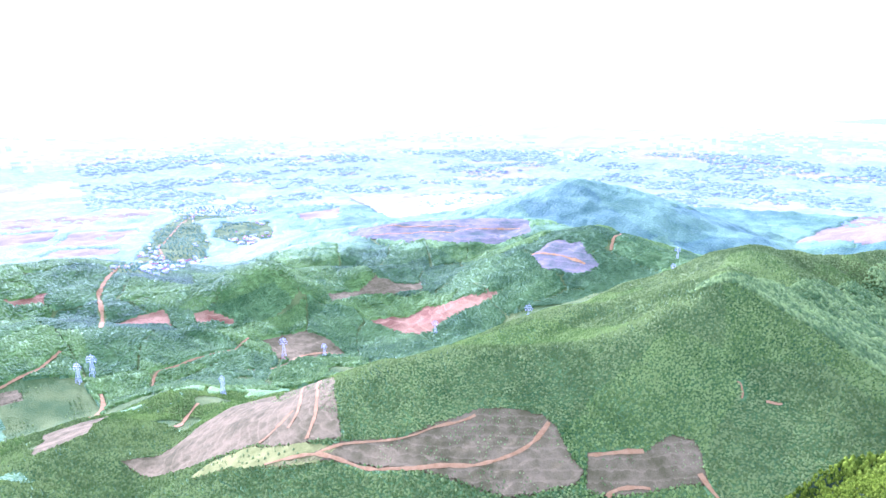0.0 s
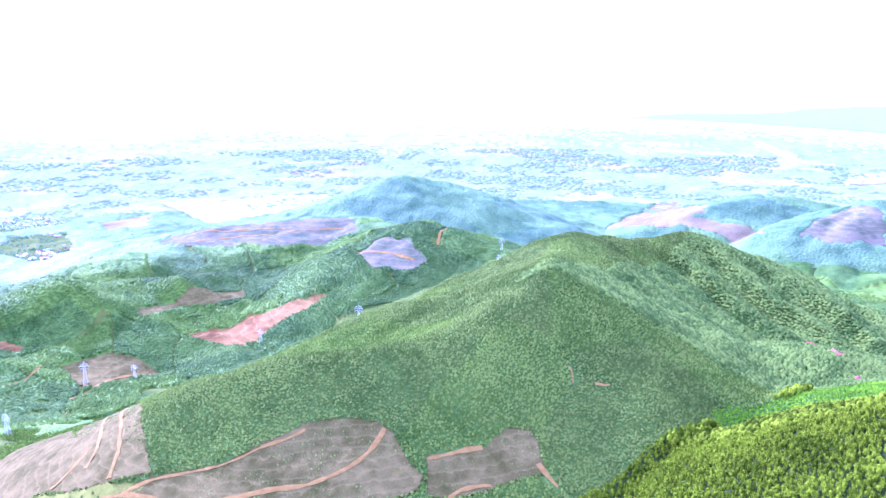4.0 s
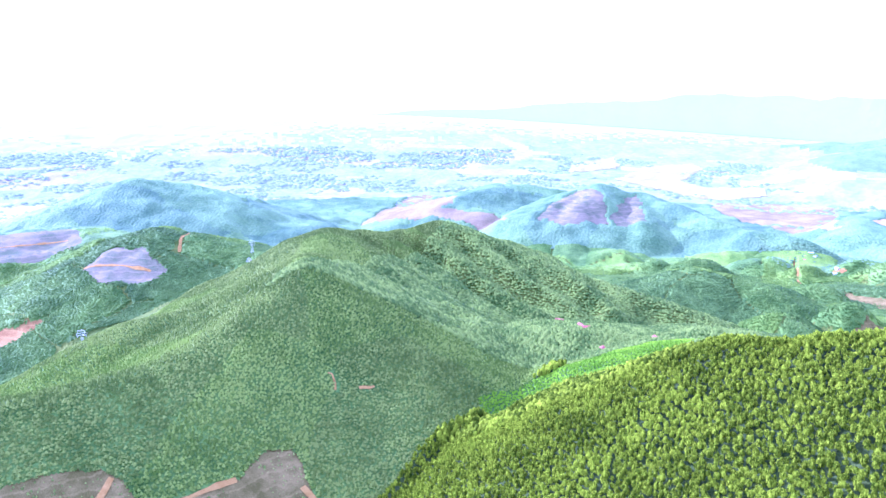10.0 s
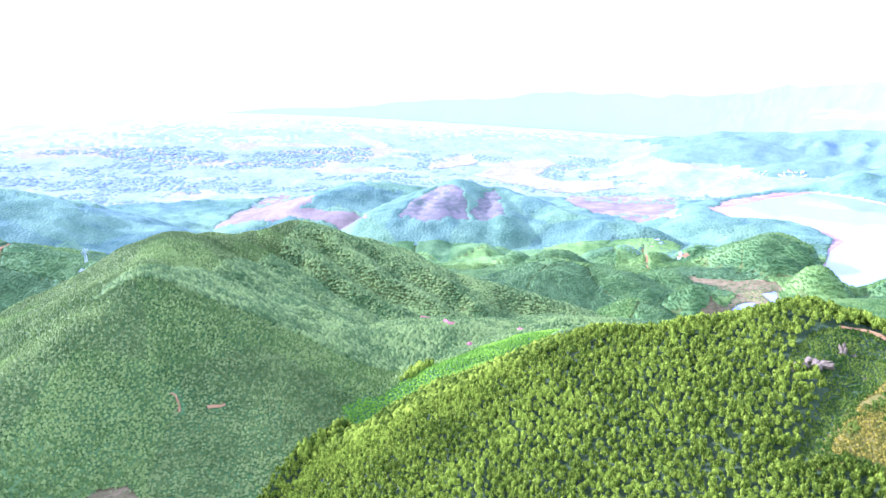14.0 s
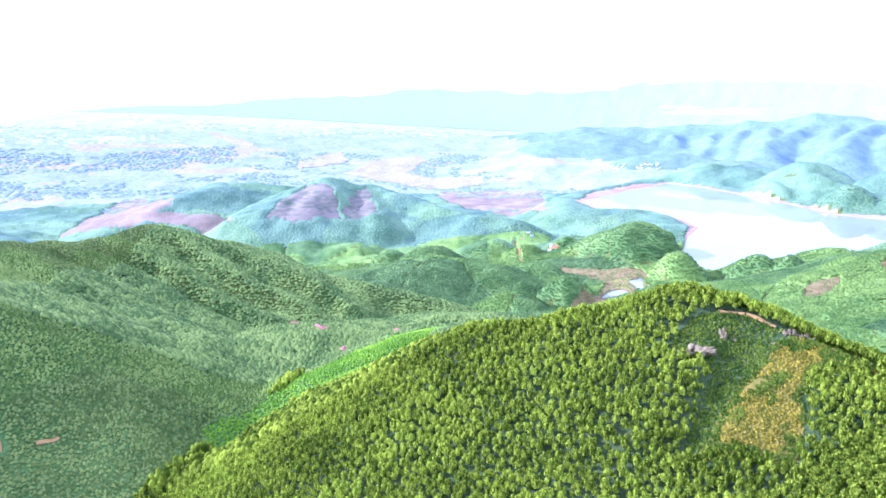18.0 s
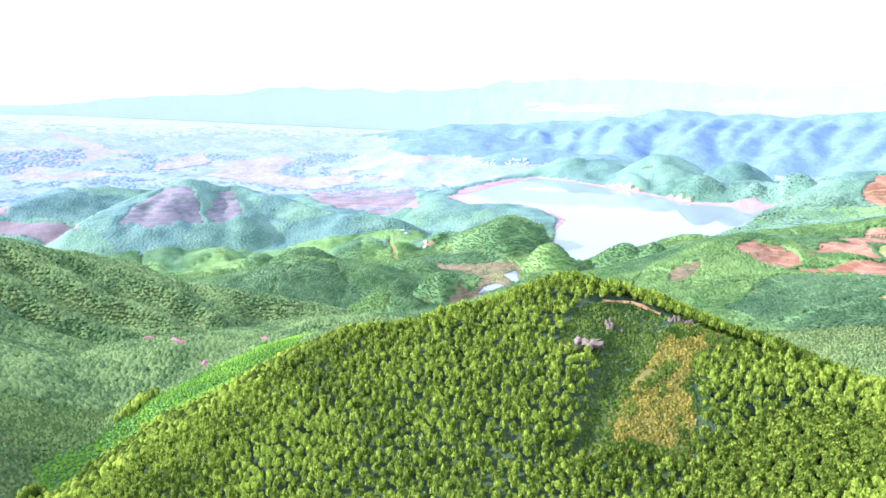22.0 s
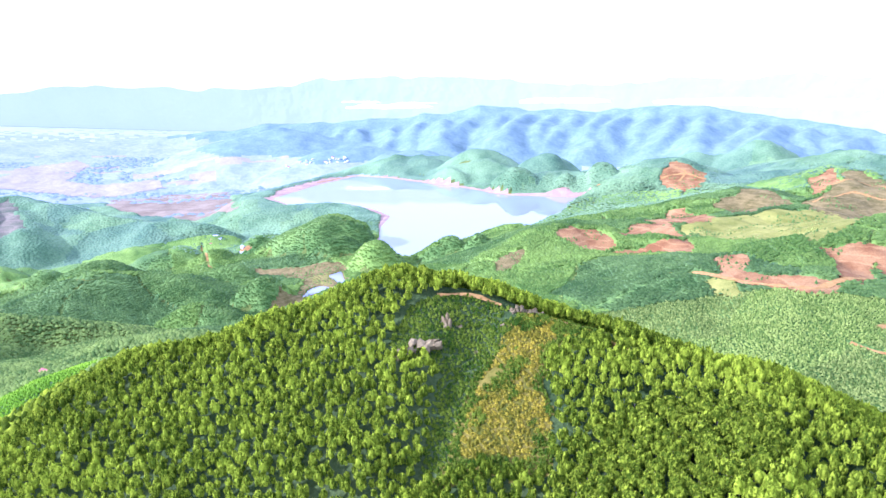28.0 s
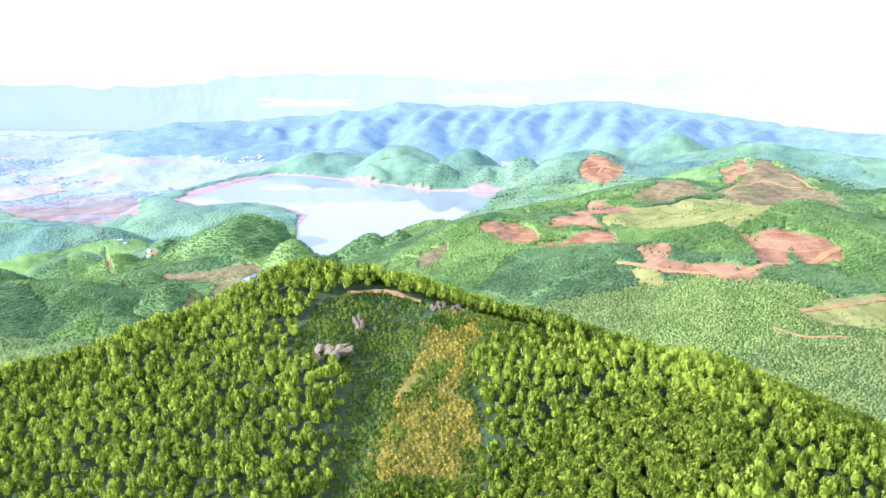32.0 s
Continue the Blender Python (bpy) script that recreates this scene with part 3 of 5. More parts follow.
# Plots of land: ground cover and outline; later ones lie over earlier ones.
PLOTS = [
    ("young", [(-169, 535), (-130, 602), (-86, 648), (-27, 741), (59, 855), (17, 685), (-9, 530), (-48, 545), (-102, 569), (-138, 493)]),
    ("clear", [(-482, 135), (-471, 150), (-438, 178), (-417, 244), (-400, 268), (-375, 288), (-359, 290), (-332, 281), (-316, 281), (-311, 266), (-339, 213), (-530, 79), (-495, 115)]),
    ("clear", [(-877, 273), (-870, 321), (-534, 161), (-486, 138), (-514, 113), (-572, 86), (-574, 106)]),
    ("clear", [(-325, 294), (-297, 337), (-294, 365), (-277, 384), (-245, 356), (-282, 289), (-302, 269)]),
    ("clear", [(-726, 47), (-786, 150), (-827, 215), (-566, 121), (-569, 85), (-700, -2), (-713, -7)]),
    ("straw", [(-605, 51), (-569, 85), (-479, 130), (-484, 109), (-568, 54), (-602, 27)]),
    ("meadow", [(-1057, -84), (-1147, 17), (-1087, 137), (-1150, 315), (-1028, 345), (-880, 204), (-776, 82), (-867, 19), (-778, -79), (-895, -103)]),
    ("clear", [(-1150, 342), (-1106, 413), (-1066, 455), (-1040, 452), (-1028, 345), (-1077, 326)]),
    ("red", [(-1137, 567), (-1141, 721), (-1034, 774), (-999, 806), (-1005, 750), (-1036, 686), (-1025, 635), (-1088, 583)]),
    ("clear", [(-1249, 533), (-1276, 692), (-1252, 786), (-1216, 745), (-1229, 603), (-1203, 520)]),
    ("terrace", [(-1765, 868), (-1860, 985), (-1570, 1120), (-1479, 1331), (-1316, 1184), (-1355, 1066), (-1444, 982), (-1534, 933), (-1644, 873)]),
    ("terrace", [(-1039, 925), (-1054, 983), (-1022, 1012), (-954, 994), (-883, 967), (-896, 931), (-974, 895)]),
    ("paddy", [(-3176, 136), (-3115, 385), (-3057, 678), (-3009, 675), (-2980, 398), (-2926, 215), (-2991, 114)]),
    ("paddy", [(-2970, 60), (-2908, 205), (-2940, 310), (-2746, 251), (-2681, 146), (-2718, 60)]),
    ("paddy", [(-2620, 222), (-2828, 330), (-2737, 545), (-2670, 517), (-2651, 454), (-2547, 419), (-2564, 246)]),
    ("paddy", [(-2438, 145), (-2524, 247), (-2446, 404), (-2352, 364), (-2391, 232)]),
    ("paddy", [(-2839, 1511), (-2766, 1716), (-2473, 2103), (-2391, 2101), (-2342, 1726), (-2358, 1416), (-2598, 1484)]),
    ("paddy", [(-2679, 1144), (-2743, 1396), (-2509, 1264), (-2522, 1117)]),
    ("red", [(-1281, 115), (-1298, 210), (-1250, 205), (-1247, 144)]),
    ("red", [(-1288, 260), (-1227, 324), (-1210, 306), (-1248, 256)]),
    ("red", [(-1419, -41), (-1423, 36), (-1395, 25), (-1399, -27)]),
    ("clear", [(-1045, -85), (-1052, -64), (-1022, -62), (-1020, -89)]),
    ("clear", [(-889, -55), (-897, 25), (-784, -28), (-752, -83)]),
    ("paddy", [(-1088, 2228), (-1158, 2537), (-1172, 2884), (-1098, 2978), (-771, 2377), (-795, 2258), (-581, 2294), (-504, 2020), (-661, 2157), (-924, 2208)]),
    ("paddy", [(-577, 3701), (-369, 3881), (-321, 3701), (-549, 3534)]),
    ("paddy", [(-326, 3499), (-160, 3747), (24, 3887), (78, 3764), (-20, 3539), (127, 3434), (337, 3477), (347, 3317), (145, 3193), (-13, 3278)]),
    ("paddy", [(100, 3042), (277, 2919), (525, 3222), (582, 3115), (446, 2327), (351, 2435), (260, 2698)]),
    ("terrace", [(-413, 2037), (-382, 2242), (-307, 2344), (-251, 2258), (-202, 2076), (-336, 1987)]),
    ("terrace", [(-207, 2118), (-185, 2303), (-144, 2341), (-86, 2112), (-170, 2078)]),
    ("clear", [(326, 1577), (365, 1527), (417, 1489), (483, 1440), (457, 1322), (407, 1269), (350, 1220), (284, 1197), (274, 1215), (340, 1257), (383, 1339), (348, 1460)]),
    ("clear", [(579, 1009), (617, 1036), (651, 1027), (614, 994), (581, 968), (566, 979)]),
    ("red", [(339, 1748), (361, 1739), (373, 1716), (356, 1713)]),
    ("straw", [(397, 1380), (437, 1377), (423, 1300), (389, 1298)]),
    ("bush", [(150, 384), (160, 390), (172, 389), (186, 385), (197, 374), (206, 361), (188, 354), (179, 350), (169, 346), (162, 338), (154, 332), (142, 321), (130, 322), (144, 337), (150, 346), (157, 353), (152, 363), (141, 371)]),
    ("scrub", [(204, 363), (214, 358), (222, 346), (227, 336), (226, 317), (212, 330), (198, 329), (189, 324), (185, 311), (179, 302), (172, 293), (164, 292), (153, 306), (138, 312), (130, 322), (142, 321), (154, 332), (162, 338), (169, 346), (179, 350), (188, 354)]),
    ("straw", [(905, 870), (940, 985), (1061, 1005), (1190, 975), (1245, 905), (1180, 800), (1040, 715), (930, 688), (862, 690), (880, 760)]),
    ("red", [(721, 1048), (769, 1069), (802, 1042), (800, 996), (793, 967), (763, 973), (730, 989), (717, 1023)]),
    ("red", [(823, 1017), (880, 1060), (937, 1085), (962, 1060), (937, 986), (922, 936), (907, 957), (893, 1009), (826, 984)]),
    ("red", [(760, 970), (804, 953), (838, 938), (859, 922), (900, 931), (862, 871), (800, 815), (770, 822), (815, 901), (801, 937)]),
    ("red", [(966, 1094), (1060, 1165), (1128, 1206), (1151, 1172), (1076, 1050), (1025, 990), (964, 985), (950, 1013)]),
    ("clear", [(1192, 1132), (1279, 1156), (1360, 1190), (1305, 1060), (1293, 1023), (1143, 995), (1098, 1015)]),
    ("clear", [(1501, 1070), (1570, 1080), (1526, 998), (1439, 886), (1406, 823), (1300, 760), (1190, 745), (1233, 895), (1215, 942), (1298, 1027), (1401, 1035)]),
    ("red", [(1473, 1135), (1553, 1130), (1507, 1074), (1416, 1045), (1359, 1044), (1411, 1096)]),
    ("red", [(1333, 1453), (1444, 1540), (1475, 1500), (1497, 1425), (1404, 1385), (1354, 1394)]),
    ("red", [(745, 741), (766, 704), (762, 683), (738, 672), (729, 640), (748, 602), (751, 583), (755, 568), (741, 562), (714, 571), (699, 609), (698, 647), (709, 680)]),
    ("red", [(862, 683), (922, 658), (935, 642), (905, 611), (892, 615), (837, 578), (786, 564), (778, 587), (856, 641), (863, 667)]),
    ("red", [(931, 639), (962, 604), (935, 573), (906, 564), (864, 576), (889, 609)]),
    ("straw", [(704, 499), (775, 499), (885, 496), (767, 440), (711, 458)]),
    ("straw", [(685, 689), (703, 658), (674, 622), (659, 652)]),
    ("sand", [(539, 2305), (658, 2573), (764, 2680), (899, 2782), (1032, 2843), (821, 2546), (638, 2368)]),
    ("paddy", [(119, 3160), (303, 3166), (486, 3201), (449, 2255), (368, 2544), (200, 2807), (113, 3018)]),
    ("paddy", [(132, 3410), (254, 3476), (345, 3372), (199, 3270)]),
]
# Outlines of the town's quarters and of the hamlet behind the reservoir.
TOWN = [
    [(-1500, 160), (-1717, 249), (-2312, 425), (-2470, 500), (-2769, 630), (-2906, 747), (-2689, 760), (-2283, 640), (-1836, 460), (-1544, 295)],
    [(-2418, 690), (-2692, 846), (-2600, 1000), (-2321, 900), (-2200, 744)],
    [(-3068, 751), (-2978, 1058), (-2780, 1082), (-2780, 742)],
    [(796, 3442), (858, 3231), (960, 3190), (1157, 3140), (1150, 3180), (962, 3270)],
]
# Dirt tracks: width, course.
TRACKS = [
    (3.4, [(-530, 79), (-494, 115), (-433, 142), (-394, 184), (-377, 208), (-365, 236), (-360, 262), (-366, 288)]),  # track over the cleared slope
    (2.6, [(-494, 115), (-481, 138), (-445, 171), (-425, 208), (-416, 241)]),  # upper track
    (3.4, [(-288, 278), (-290, 284), (-284, 299), (-272, 313)]),  # lower bend
    (4, [(-323, 293), (-311, 312), (-295, 335)]),  # short track
    (4, [(-1007, 104), (-1044, 119), (-1069, 175), (-1104, 270), (-1150, 315)]),  # valley track
    (5, [(-797, 75), (-830, 99), (-847, 121)]),  # valley path
    (7, [(-1216, 83), (-1308, 105), (-1389, 117), (-1658, 240), (-2197, 470), (-2361, 500), (-2560, 600), (-2760, 700), (-2980, 840)]),  # farm track
    (5, [(-1057, -84), (-1090, -37), (-1149, 9)]),  # plot track
    (5, [(-909, 1), (-983, 32), (-1018, 36)]),  # field path
    (3, [(-555, 116), (-567, 134), (-832, 278)]),  # scar track a
    (3.4, [(-518, 118), (-537, 138), (-841, 306)]),  # scar track b
    (4, [(-572, 92), (-569, 110), (-581, 135)]),  # scar track c
    (5, [(-1026, 262), (-1016, 319), (-1043, 363), (-1034, 449)]),  # pylon track
    (5, [(-254, 359), (-239, 354), (-232, 353)]),  # slope track
    (2.2, [(-291, 472), (-287, 475), (-284, 470), (-280, 468), (-278, 462)]),  # zigzag
    (2.0, [(-261, 475), (-257, 479), (-253, 480), (-250, 484)]),  # bare bank
    (4, [(279, 1888), (263, 1709), (260, 1656), (283, 1600)]),  # north road
    (5, [(709, 494), (760, 485), (843, 477)]),  # east track
    (4, [(666, 493), (672, 463), (702, 442)]),  # east bend
    (7, [(697, 722), (700, 648), (720, 575), (774, 577), (897, 580), (954, 584)]),  # cliff road
    (6, [(-908, 1030), (-930, 1064), (-951, 1119)]),  # knob track
    (6, [(-1674, 872), (-1599, 978), (-1492, 1058), (-1387, 1220)]),  # terrace a
    (5, [(-1716, 937), (-1607, 1024), (-1487, 1116)]),  # terrace b
    (6, [(-1047, 932), (-984, 956), (-913, 958)]),  # knob ledge
    (6, [(1367, 1475), (1429, 1459), (1448, 1401)]),  # plot ledge a
    (5, [(1431, 1502), (1437, 1458), (1386, 1434)]),  # plot ledge b
    (6, [(1398, 1059), (1468, 1041), (1502, 983), (1435, 883)]),  # bare ledge a
    (6, [(1312, 1004), (1422, 996), (1447, 924)]),  # bare ledge b
    (2.2, [(174, 389), (184, 386), (192, 380), (199, 371)]),  # crest path a
    (2.2, [(214, 353), (221, 347), (228, 337)]),  # crest path b
    (2.0, [(221, 333), (223, 322), (225, 312)]),  # crest path c
    (9, [(816, 2669), (1005, 2823), (1130, 2655), (1189, 2473), (1256, 2173), (1360, 1990), (1257, 1585)]),  # shore road
]


def off_tracks(x, y, gap):
    """Whether places lie clear of every track."""
    free = np.ones(x.shape, bool)
    for width, course in TRACKS:
        xs, ys = [c[0] for c in course], [c[1] for c in course]
        near = (x > min(xs) - 15) & (x < max(xs) + 15) & (y > min(ys) - 15) & (y < max(ys) + 15)
        if near.any():
            free[near] &= along(x[near], y[near], [(a, b, 0) for a, b in course])[0] > width * 0.5 + gap
    return free


# Bends of the far river: half width, course.
RIVER = [
    (22, [(-2181, 3198), (-1923, 3232), (-1677, 3272), (-1450, 3343), (-1125, 3485)]),
    (40, [(-1176, 3452), (-996, 3565), (-888, 3683), (-827, 3817), (-917, 3928), (-1034, 3999), (-1086, 4065)]),
    (20, [(-2237, 3447), (-1841, 3341), (-1584, 3344), (-1293, 3416)]),
]
# The near hill, with its old pine forest over dark undergrowth; elsewhere ground takes leaf colour, lightening the
# shaded gaps.
NEAR_HILL = [(-235, 300), (-203, 377), (-185, 466), (-155, 540), (-130, 600), (-120, 640), (-20, 640), (90, 580), (330, 500), (430, 240), (340, 40), (150, 100), (-120, 140)]
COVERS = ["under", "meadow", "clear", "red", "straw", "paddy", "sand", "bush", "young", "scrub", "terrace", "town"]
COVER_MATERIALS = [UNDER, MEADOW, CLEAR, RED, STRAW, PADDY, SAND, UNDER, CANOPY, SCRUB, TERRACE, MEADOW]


def cover(x, y):
    """Which ground cover lies at places x, y: an index into COVERS."""
    wob = 5 * np.clip(np.hypot(x, y) / 900, 0.25, 2.5)
    wx, wy = x + wob * wave(x, y, 42, 21) + 0.4 * wob * wave(x, y, 14, 22), y + wob * wave(x, y, 42, 23) + 0.4 * wob * wave(x, y, 14, 24)
    c = np.zeros(x.shape, int)
    c[np.hypot(x, y) > 1000] = 1
    shore = rim(x, y, LAKE_SHORE) < 9 + 16 * ramp(np.hypot(x, y), 1800, 2200) + 8 * wave(x, y, 160, 25)
    for kind, outline in PLOTS:
        c[inside(wx, wy, outline)] = COVERS.index(kind)
    c[shore] = 6
    for outline in TOWN[:3]:
        c[inside(wx, wy, outline) & (c < 2)] = COVERS.index("town")
    c[inside(x, y, LAKE_SHORE)] = 6
    return c


at_corner = cover(places[:, 0], places[:, 1])
bare_far = np.isin(at_corner, [2, 3, 4, 5, 10]) & (np.hypot(places[:, 0], places[:, 1]) < 2950)
bare_far &= (at_corner != 5) | (np.hypot(places[:, 0], places[:, 1]) < 2900)
places[bare_far, 2] -= 2.5  # the plots' own surfaces lie over these places
mid = places[quads].mean(1)
kind_at = cover(mid[:, 0], mid[:, 1])
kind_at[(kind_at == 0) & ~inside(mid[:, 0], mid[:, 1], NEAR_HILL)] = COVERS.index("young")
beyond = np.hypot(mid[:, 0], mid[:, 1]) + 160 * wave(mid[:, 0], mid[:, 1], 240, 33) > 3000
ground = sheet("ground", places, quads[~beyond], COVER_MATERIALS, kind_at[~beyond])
tagged(ground, "hilly ground with cleared red soil, dry grass and green undergrowth", "ground", kind="structure")

# beyond 3 km: the distant plain, its fields and river, and the mountain range
out = mid[beyond]
tone = np.zeros(len(out), int)
plain_z = far_plain(out[:, 0], out[:, 1])
rough_land = out[:, 2] - plain_z * 1.0 > 14
tone[rough_land & (np.arctan2(out[:, 0], out[:, 1]) > -0.12)] = 1
river = sum(((along(out[:, 0], out[:, 1], [(px, py, 0) for px, py in part])[0] < half).astype(int) for half, part in RIVER), np.zeros(len(out), int)) > 0
tone[river] = 2
far_r, far_a = np.hypot(out[:, 0], out[:, 1]), np.arctan2(out[:, 0], out[:, 1])
strips = wave(far_a * 3400, far_r * 2.6, 420, 55) + 0.5 * wave(far_a * 3400, far_r * 2.6, 130, 56)
tone[(strips > 0.5) & (tone == 0) & (far_r < 4000)] = 2
tone[(far_r + 220 * strips + 220 * lattice(out[:, 0], out[:, 1], 36) > 4000 + 500 * ramp(far_a, -0.8, 0.1)) & (tone == 0)] = 3
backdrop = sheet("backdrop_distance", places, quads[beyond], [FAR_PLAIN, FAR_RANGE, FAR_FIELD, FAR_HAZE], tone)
tagged(backdrop, "pale hazy distant plain with a river and a wooded range", "backdrop", kind="structure")

PLOT_KINDS = {
    "clear": ("cleared_plot", "cleared brown slope with stubble and contour ledges", CLEAR),
    "red": ("bare_soil_plot", "bare red soil slope with contour ledges", RED),
    "terrace": ("terraced_plot", "faded brown-green terraced slope with contour ledges", TERRACE),
    "straw": ("grass_plot", "dry yellow-green grass plot", STRAW),
    "paddy": ("rice_field", "pale dry rice fields on the plain", PADDY),
}


def wobbled(x, y):
    wob = 5 * np.clip(np.hypot(x, y) / 900, 0.25, 2.5)
    return x + wob * wave(x, y, 42, 21) + 0.4 * wob * wave(x, y, 14, 22), y + wob * wave(x, y, 42, 23) + 0.4 * wob * wave(x, y, 14, 24)


def land_plot(kind, outline):
    """The surface of one bare plot, laid finely over the ground."""
    ox, oy = np.array(outline, float).T
    dist = math.hypot(ox.mean(), oy.mean())
    step = min(9.0, max(2.0, dist * 0.0035))
    if kind not in PLOT_KINDS or (dist > 2950 and kind != "paddy"):
        return
    name, label, mat = PLOT_KINDS[kind]
    far = kind == "paddy" and dist > 3060
    if far:
        mat, step = FAR_FIELD, 14.0
    gx, gy = np.meshgrid(np.arange(ox.min() - 15, ox.max() + 15, step), np.arange(oy.min() - 15, oy.max() + 15, step), indexing="ij")
    n, m = gx.shape
    if n < 3 or m < 3 or n * m > 60000:
        return
    i, j = np.meshgrid(np.arange(n - 1), np.arange(m - 1), indexing="ij")
    f = np.stack([i * m + j, (i + 1) * m + j, (i + 1) * m + j + 1, i * m + j + 1], -1).reshape(-1, 4)
    x, y = gx.ravel(), gy.ravel()
    wx, wy = wobbled(x[f].mean(1), y[f].mean(1))
    f = f[inside(wx, wy, outline) & ((np.hypot(wx, wy) < 3200) | far)]
    if len(f) < 4:
        return
    used, flat = np.unique(f, return_inverse=True)
    z = height(x[used], y[used]) + (2.0 if far else 0.35) + 0.5 * wave(x[used], y[used], 7, 35)
    tagged(sheet(name, np.column_stack([x[used], y[used], z]), flat.reshape(f.shape), [mat]), label, "land", kind="structure")


for kind, outline in PLOTS:
    land_plot(kind, outline)


def flat_ring(name, ring, z, mat):
    me = bpy.data.meshes.new(name)
    bm = bmesh.new()
    bm.faces.new([bm.verts.new((x, y, z)) for x, y in ring])
    bmesh.ops.triangulate(bm, faces=bm.faces[:])
    bm.to_mesh(me)
    bm.free()
    me.materials.append(mat)
    return new(name, me)


def grown(ring, by):
    cx, cy = sum(p[0] for p in ring) / len(ring), sum(p[1] for p in ring) / len(ring)
    return [(x + by * (x - cx) / math.hypot(x - cx, y - cy), y + by * (y - cy) / math.hypot(x - cx, y - cy)) for x, y in ring]


tagged(flat_ring("lake_water", grown(LAKE_SHORE, 12), 0.0, WATER), "calm pale reservoir water reflecting the white sky", "water", kind="structure")
tagged(flat_ring("pond_water", grown(POND_SHORE, 1), 0.0, WATER), "small pale pond beside the reservoir", "water", kind="structure")
tagged(flat_ring("pool_water", grown(POOL_SHORE, 1), 0.0, WATER), "narrow pale pool on the mud flat", "water", kind="structure")


def shore(ring):
    """The band of bare sand round the reservoir."""
    line = [p for (ax, ay), (bx, by) in zip(ring, ring[1:] + ring[:1]) for p in [(ax + (bx - ax) * k / 16, ay + (by - ay) * k / 16) for k in range(16)]]
    p = np.array(line)
    t = np.roll(p, -1, 0) - np.roll(p, 1, 0)
    t /= np.linalg.norm(t, axis=1)[:, None]
    side = np.stack([t[:, 1], -t[:, 0]], 1)
    inner = inside(p[:, 0] + side[:, 0] * 3, p[:, 1] + side[:, 1] * 3, ring)
    side[inner] *= -1
    wide = 13 + 8 * wave(p[:, 0], p[:, 1], 110, 37) + 4 * wave(p[:, 0], p[:, 1], 31, 38)
    cols = []
    for s, lift in ((-4, None), (0.3, 0.5), (0.7, 0.7), (1.0, 0.3)):
        q = p + side * (s if lift is None else s * wide[:, None])
        cols.append(np.column_stack([q, np.full(len(q), -0.4) if lift is None else height(q[:, 0], q[:, 1]) + lift]))
    v, n = np.stack(cols, 1).reshape(-1, 3), len(p)
    f = [(i * 4 + k, i * 4 + k + 1, (i + 1) % n * 4 + k + 1, (i + 1) % n * 4 + k) for i in range(n) for k in range(3)]
    return tagged(sheet("shore", v, f, [SAND]), "band of bare orange sand round the reservoir", "shore", kind="structure")


shore(LAKE_SHORE)


# ---- woods ----
def blob(rings, sides):
    """A rough crown shape: places on a unit dome, and its triangles."""
    v, f = [(0, 0, 1.0)], []
    for i in range(rings):
        a = math.pi * 0.62 * (i + 1) / rings
        for j in range(sides):
            b = 2 * math.pi * (j + 0.5 * (i % 2)) / sides
            v.append((math.sin(a) * math.cos(b), math.sin(a) * math.sin(b), math.cos(a)))
    for j in range(sides):
        f.append((0, 1 + j, 1 + (j + 1) % sides))
    for i in range(rings - 1):
        for j in range(sides):
            a, b = 1 + i * sides + j, 1 + i * sides + (j + 1) % sides
            c, d = a + sides, b + sides
            f += [(a, c, b), (b, c, d)]
    return np.array(v), np.array(f)


def woods(name, label, x, y, wide, tall, mat, shape, seed, rise=0.45, lump=0.3, floor_z=None, vary=(0.72, 1.25), smooth=True):
    """Crowns at the places x, y joined into one mesh: wide and tall are their sizes in metres."""
    rng = np.random.default_rng(seed)
    v, f = shape
    n, k = len(x), len(v)
    if n == 0:
        return None
    z = height(x, y) if floor_z is None else floor_z
    s = rng.uniform(*vary, n)
    turn = rng.uniform(0, 2 * np.pi, n)
    c, q = np.cos(turn)[:, None], np.sin(turn)[:, None]
    jit = 1 + rng.uniform(-lump, lump, (n, k))
    vx, vy, vz = v[None, :, 0] * jit, v[None, :, 1] * jit, v[None, :, 2] * (1 + 0.5 * (jit - 1))
    w, t = (wide * s * 0.5)[:, None], (tall * s)[:, None]
    px = x[:, None] + w * (vx * c - vy * q)
    py = y[:, None] + w * (vx * q + vy * c)
    pz = z[:, None] + t * (rise + (1 - rise) * vz)
    faces = (f[None] + (np.arange(n) * k)[:, None, None]).reshape(-1, 3)
    ob = sheet(name, np.stack([px, py, pz], -1).reshape(-1, 3), faces, [mat], smooth=smooth)
    return tagged(ob, label, "trees", kind="stuff")


def spots(x0, x1, y0, y1, step, seed):
    """Jittered places on a grid."""
    rng = np.random.default_rng(seed)
    gx, gy = np.meshgrid(np.arange(x0, x1, step), np.arange(y0, y1, step))
    gx, gy = gx.ravel(), gy.ravel()
    return gx + rng.uniform(-0.42, 0.42, gx.shape) * step, gy + rng.uniform(-0.42, 0.42, gx.shape) * step


def in_view(x, y):
    a = np.degrees(np.arctan2(x - 20, y + 60))
    return (a > -99) & (a < 72)


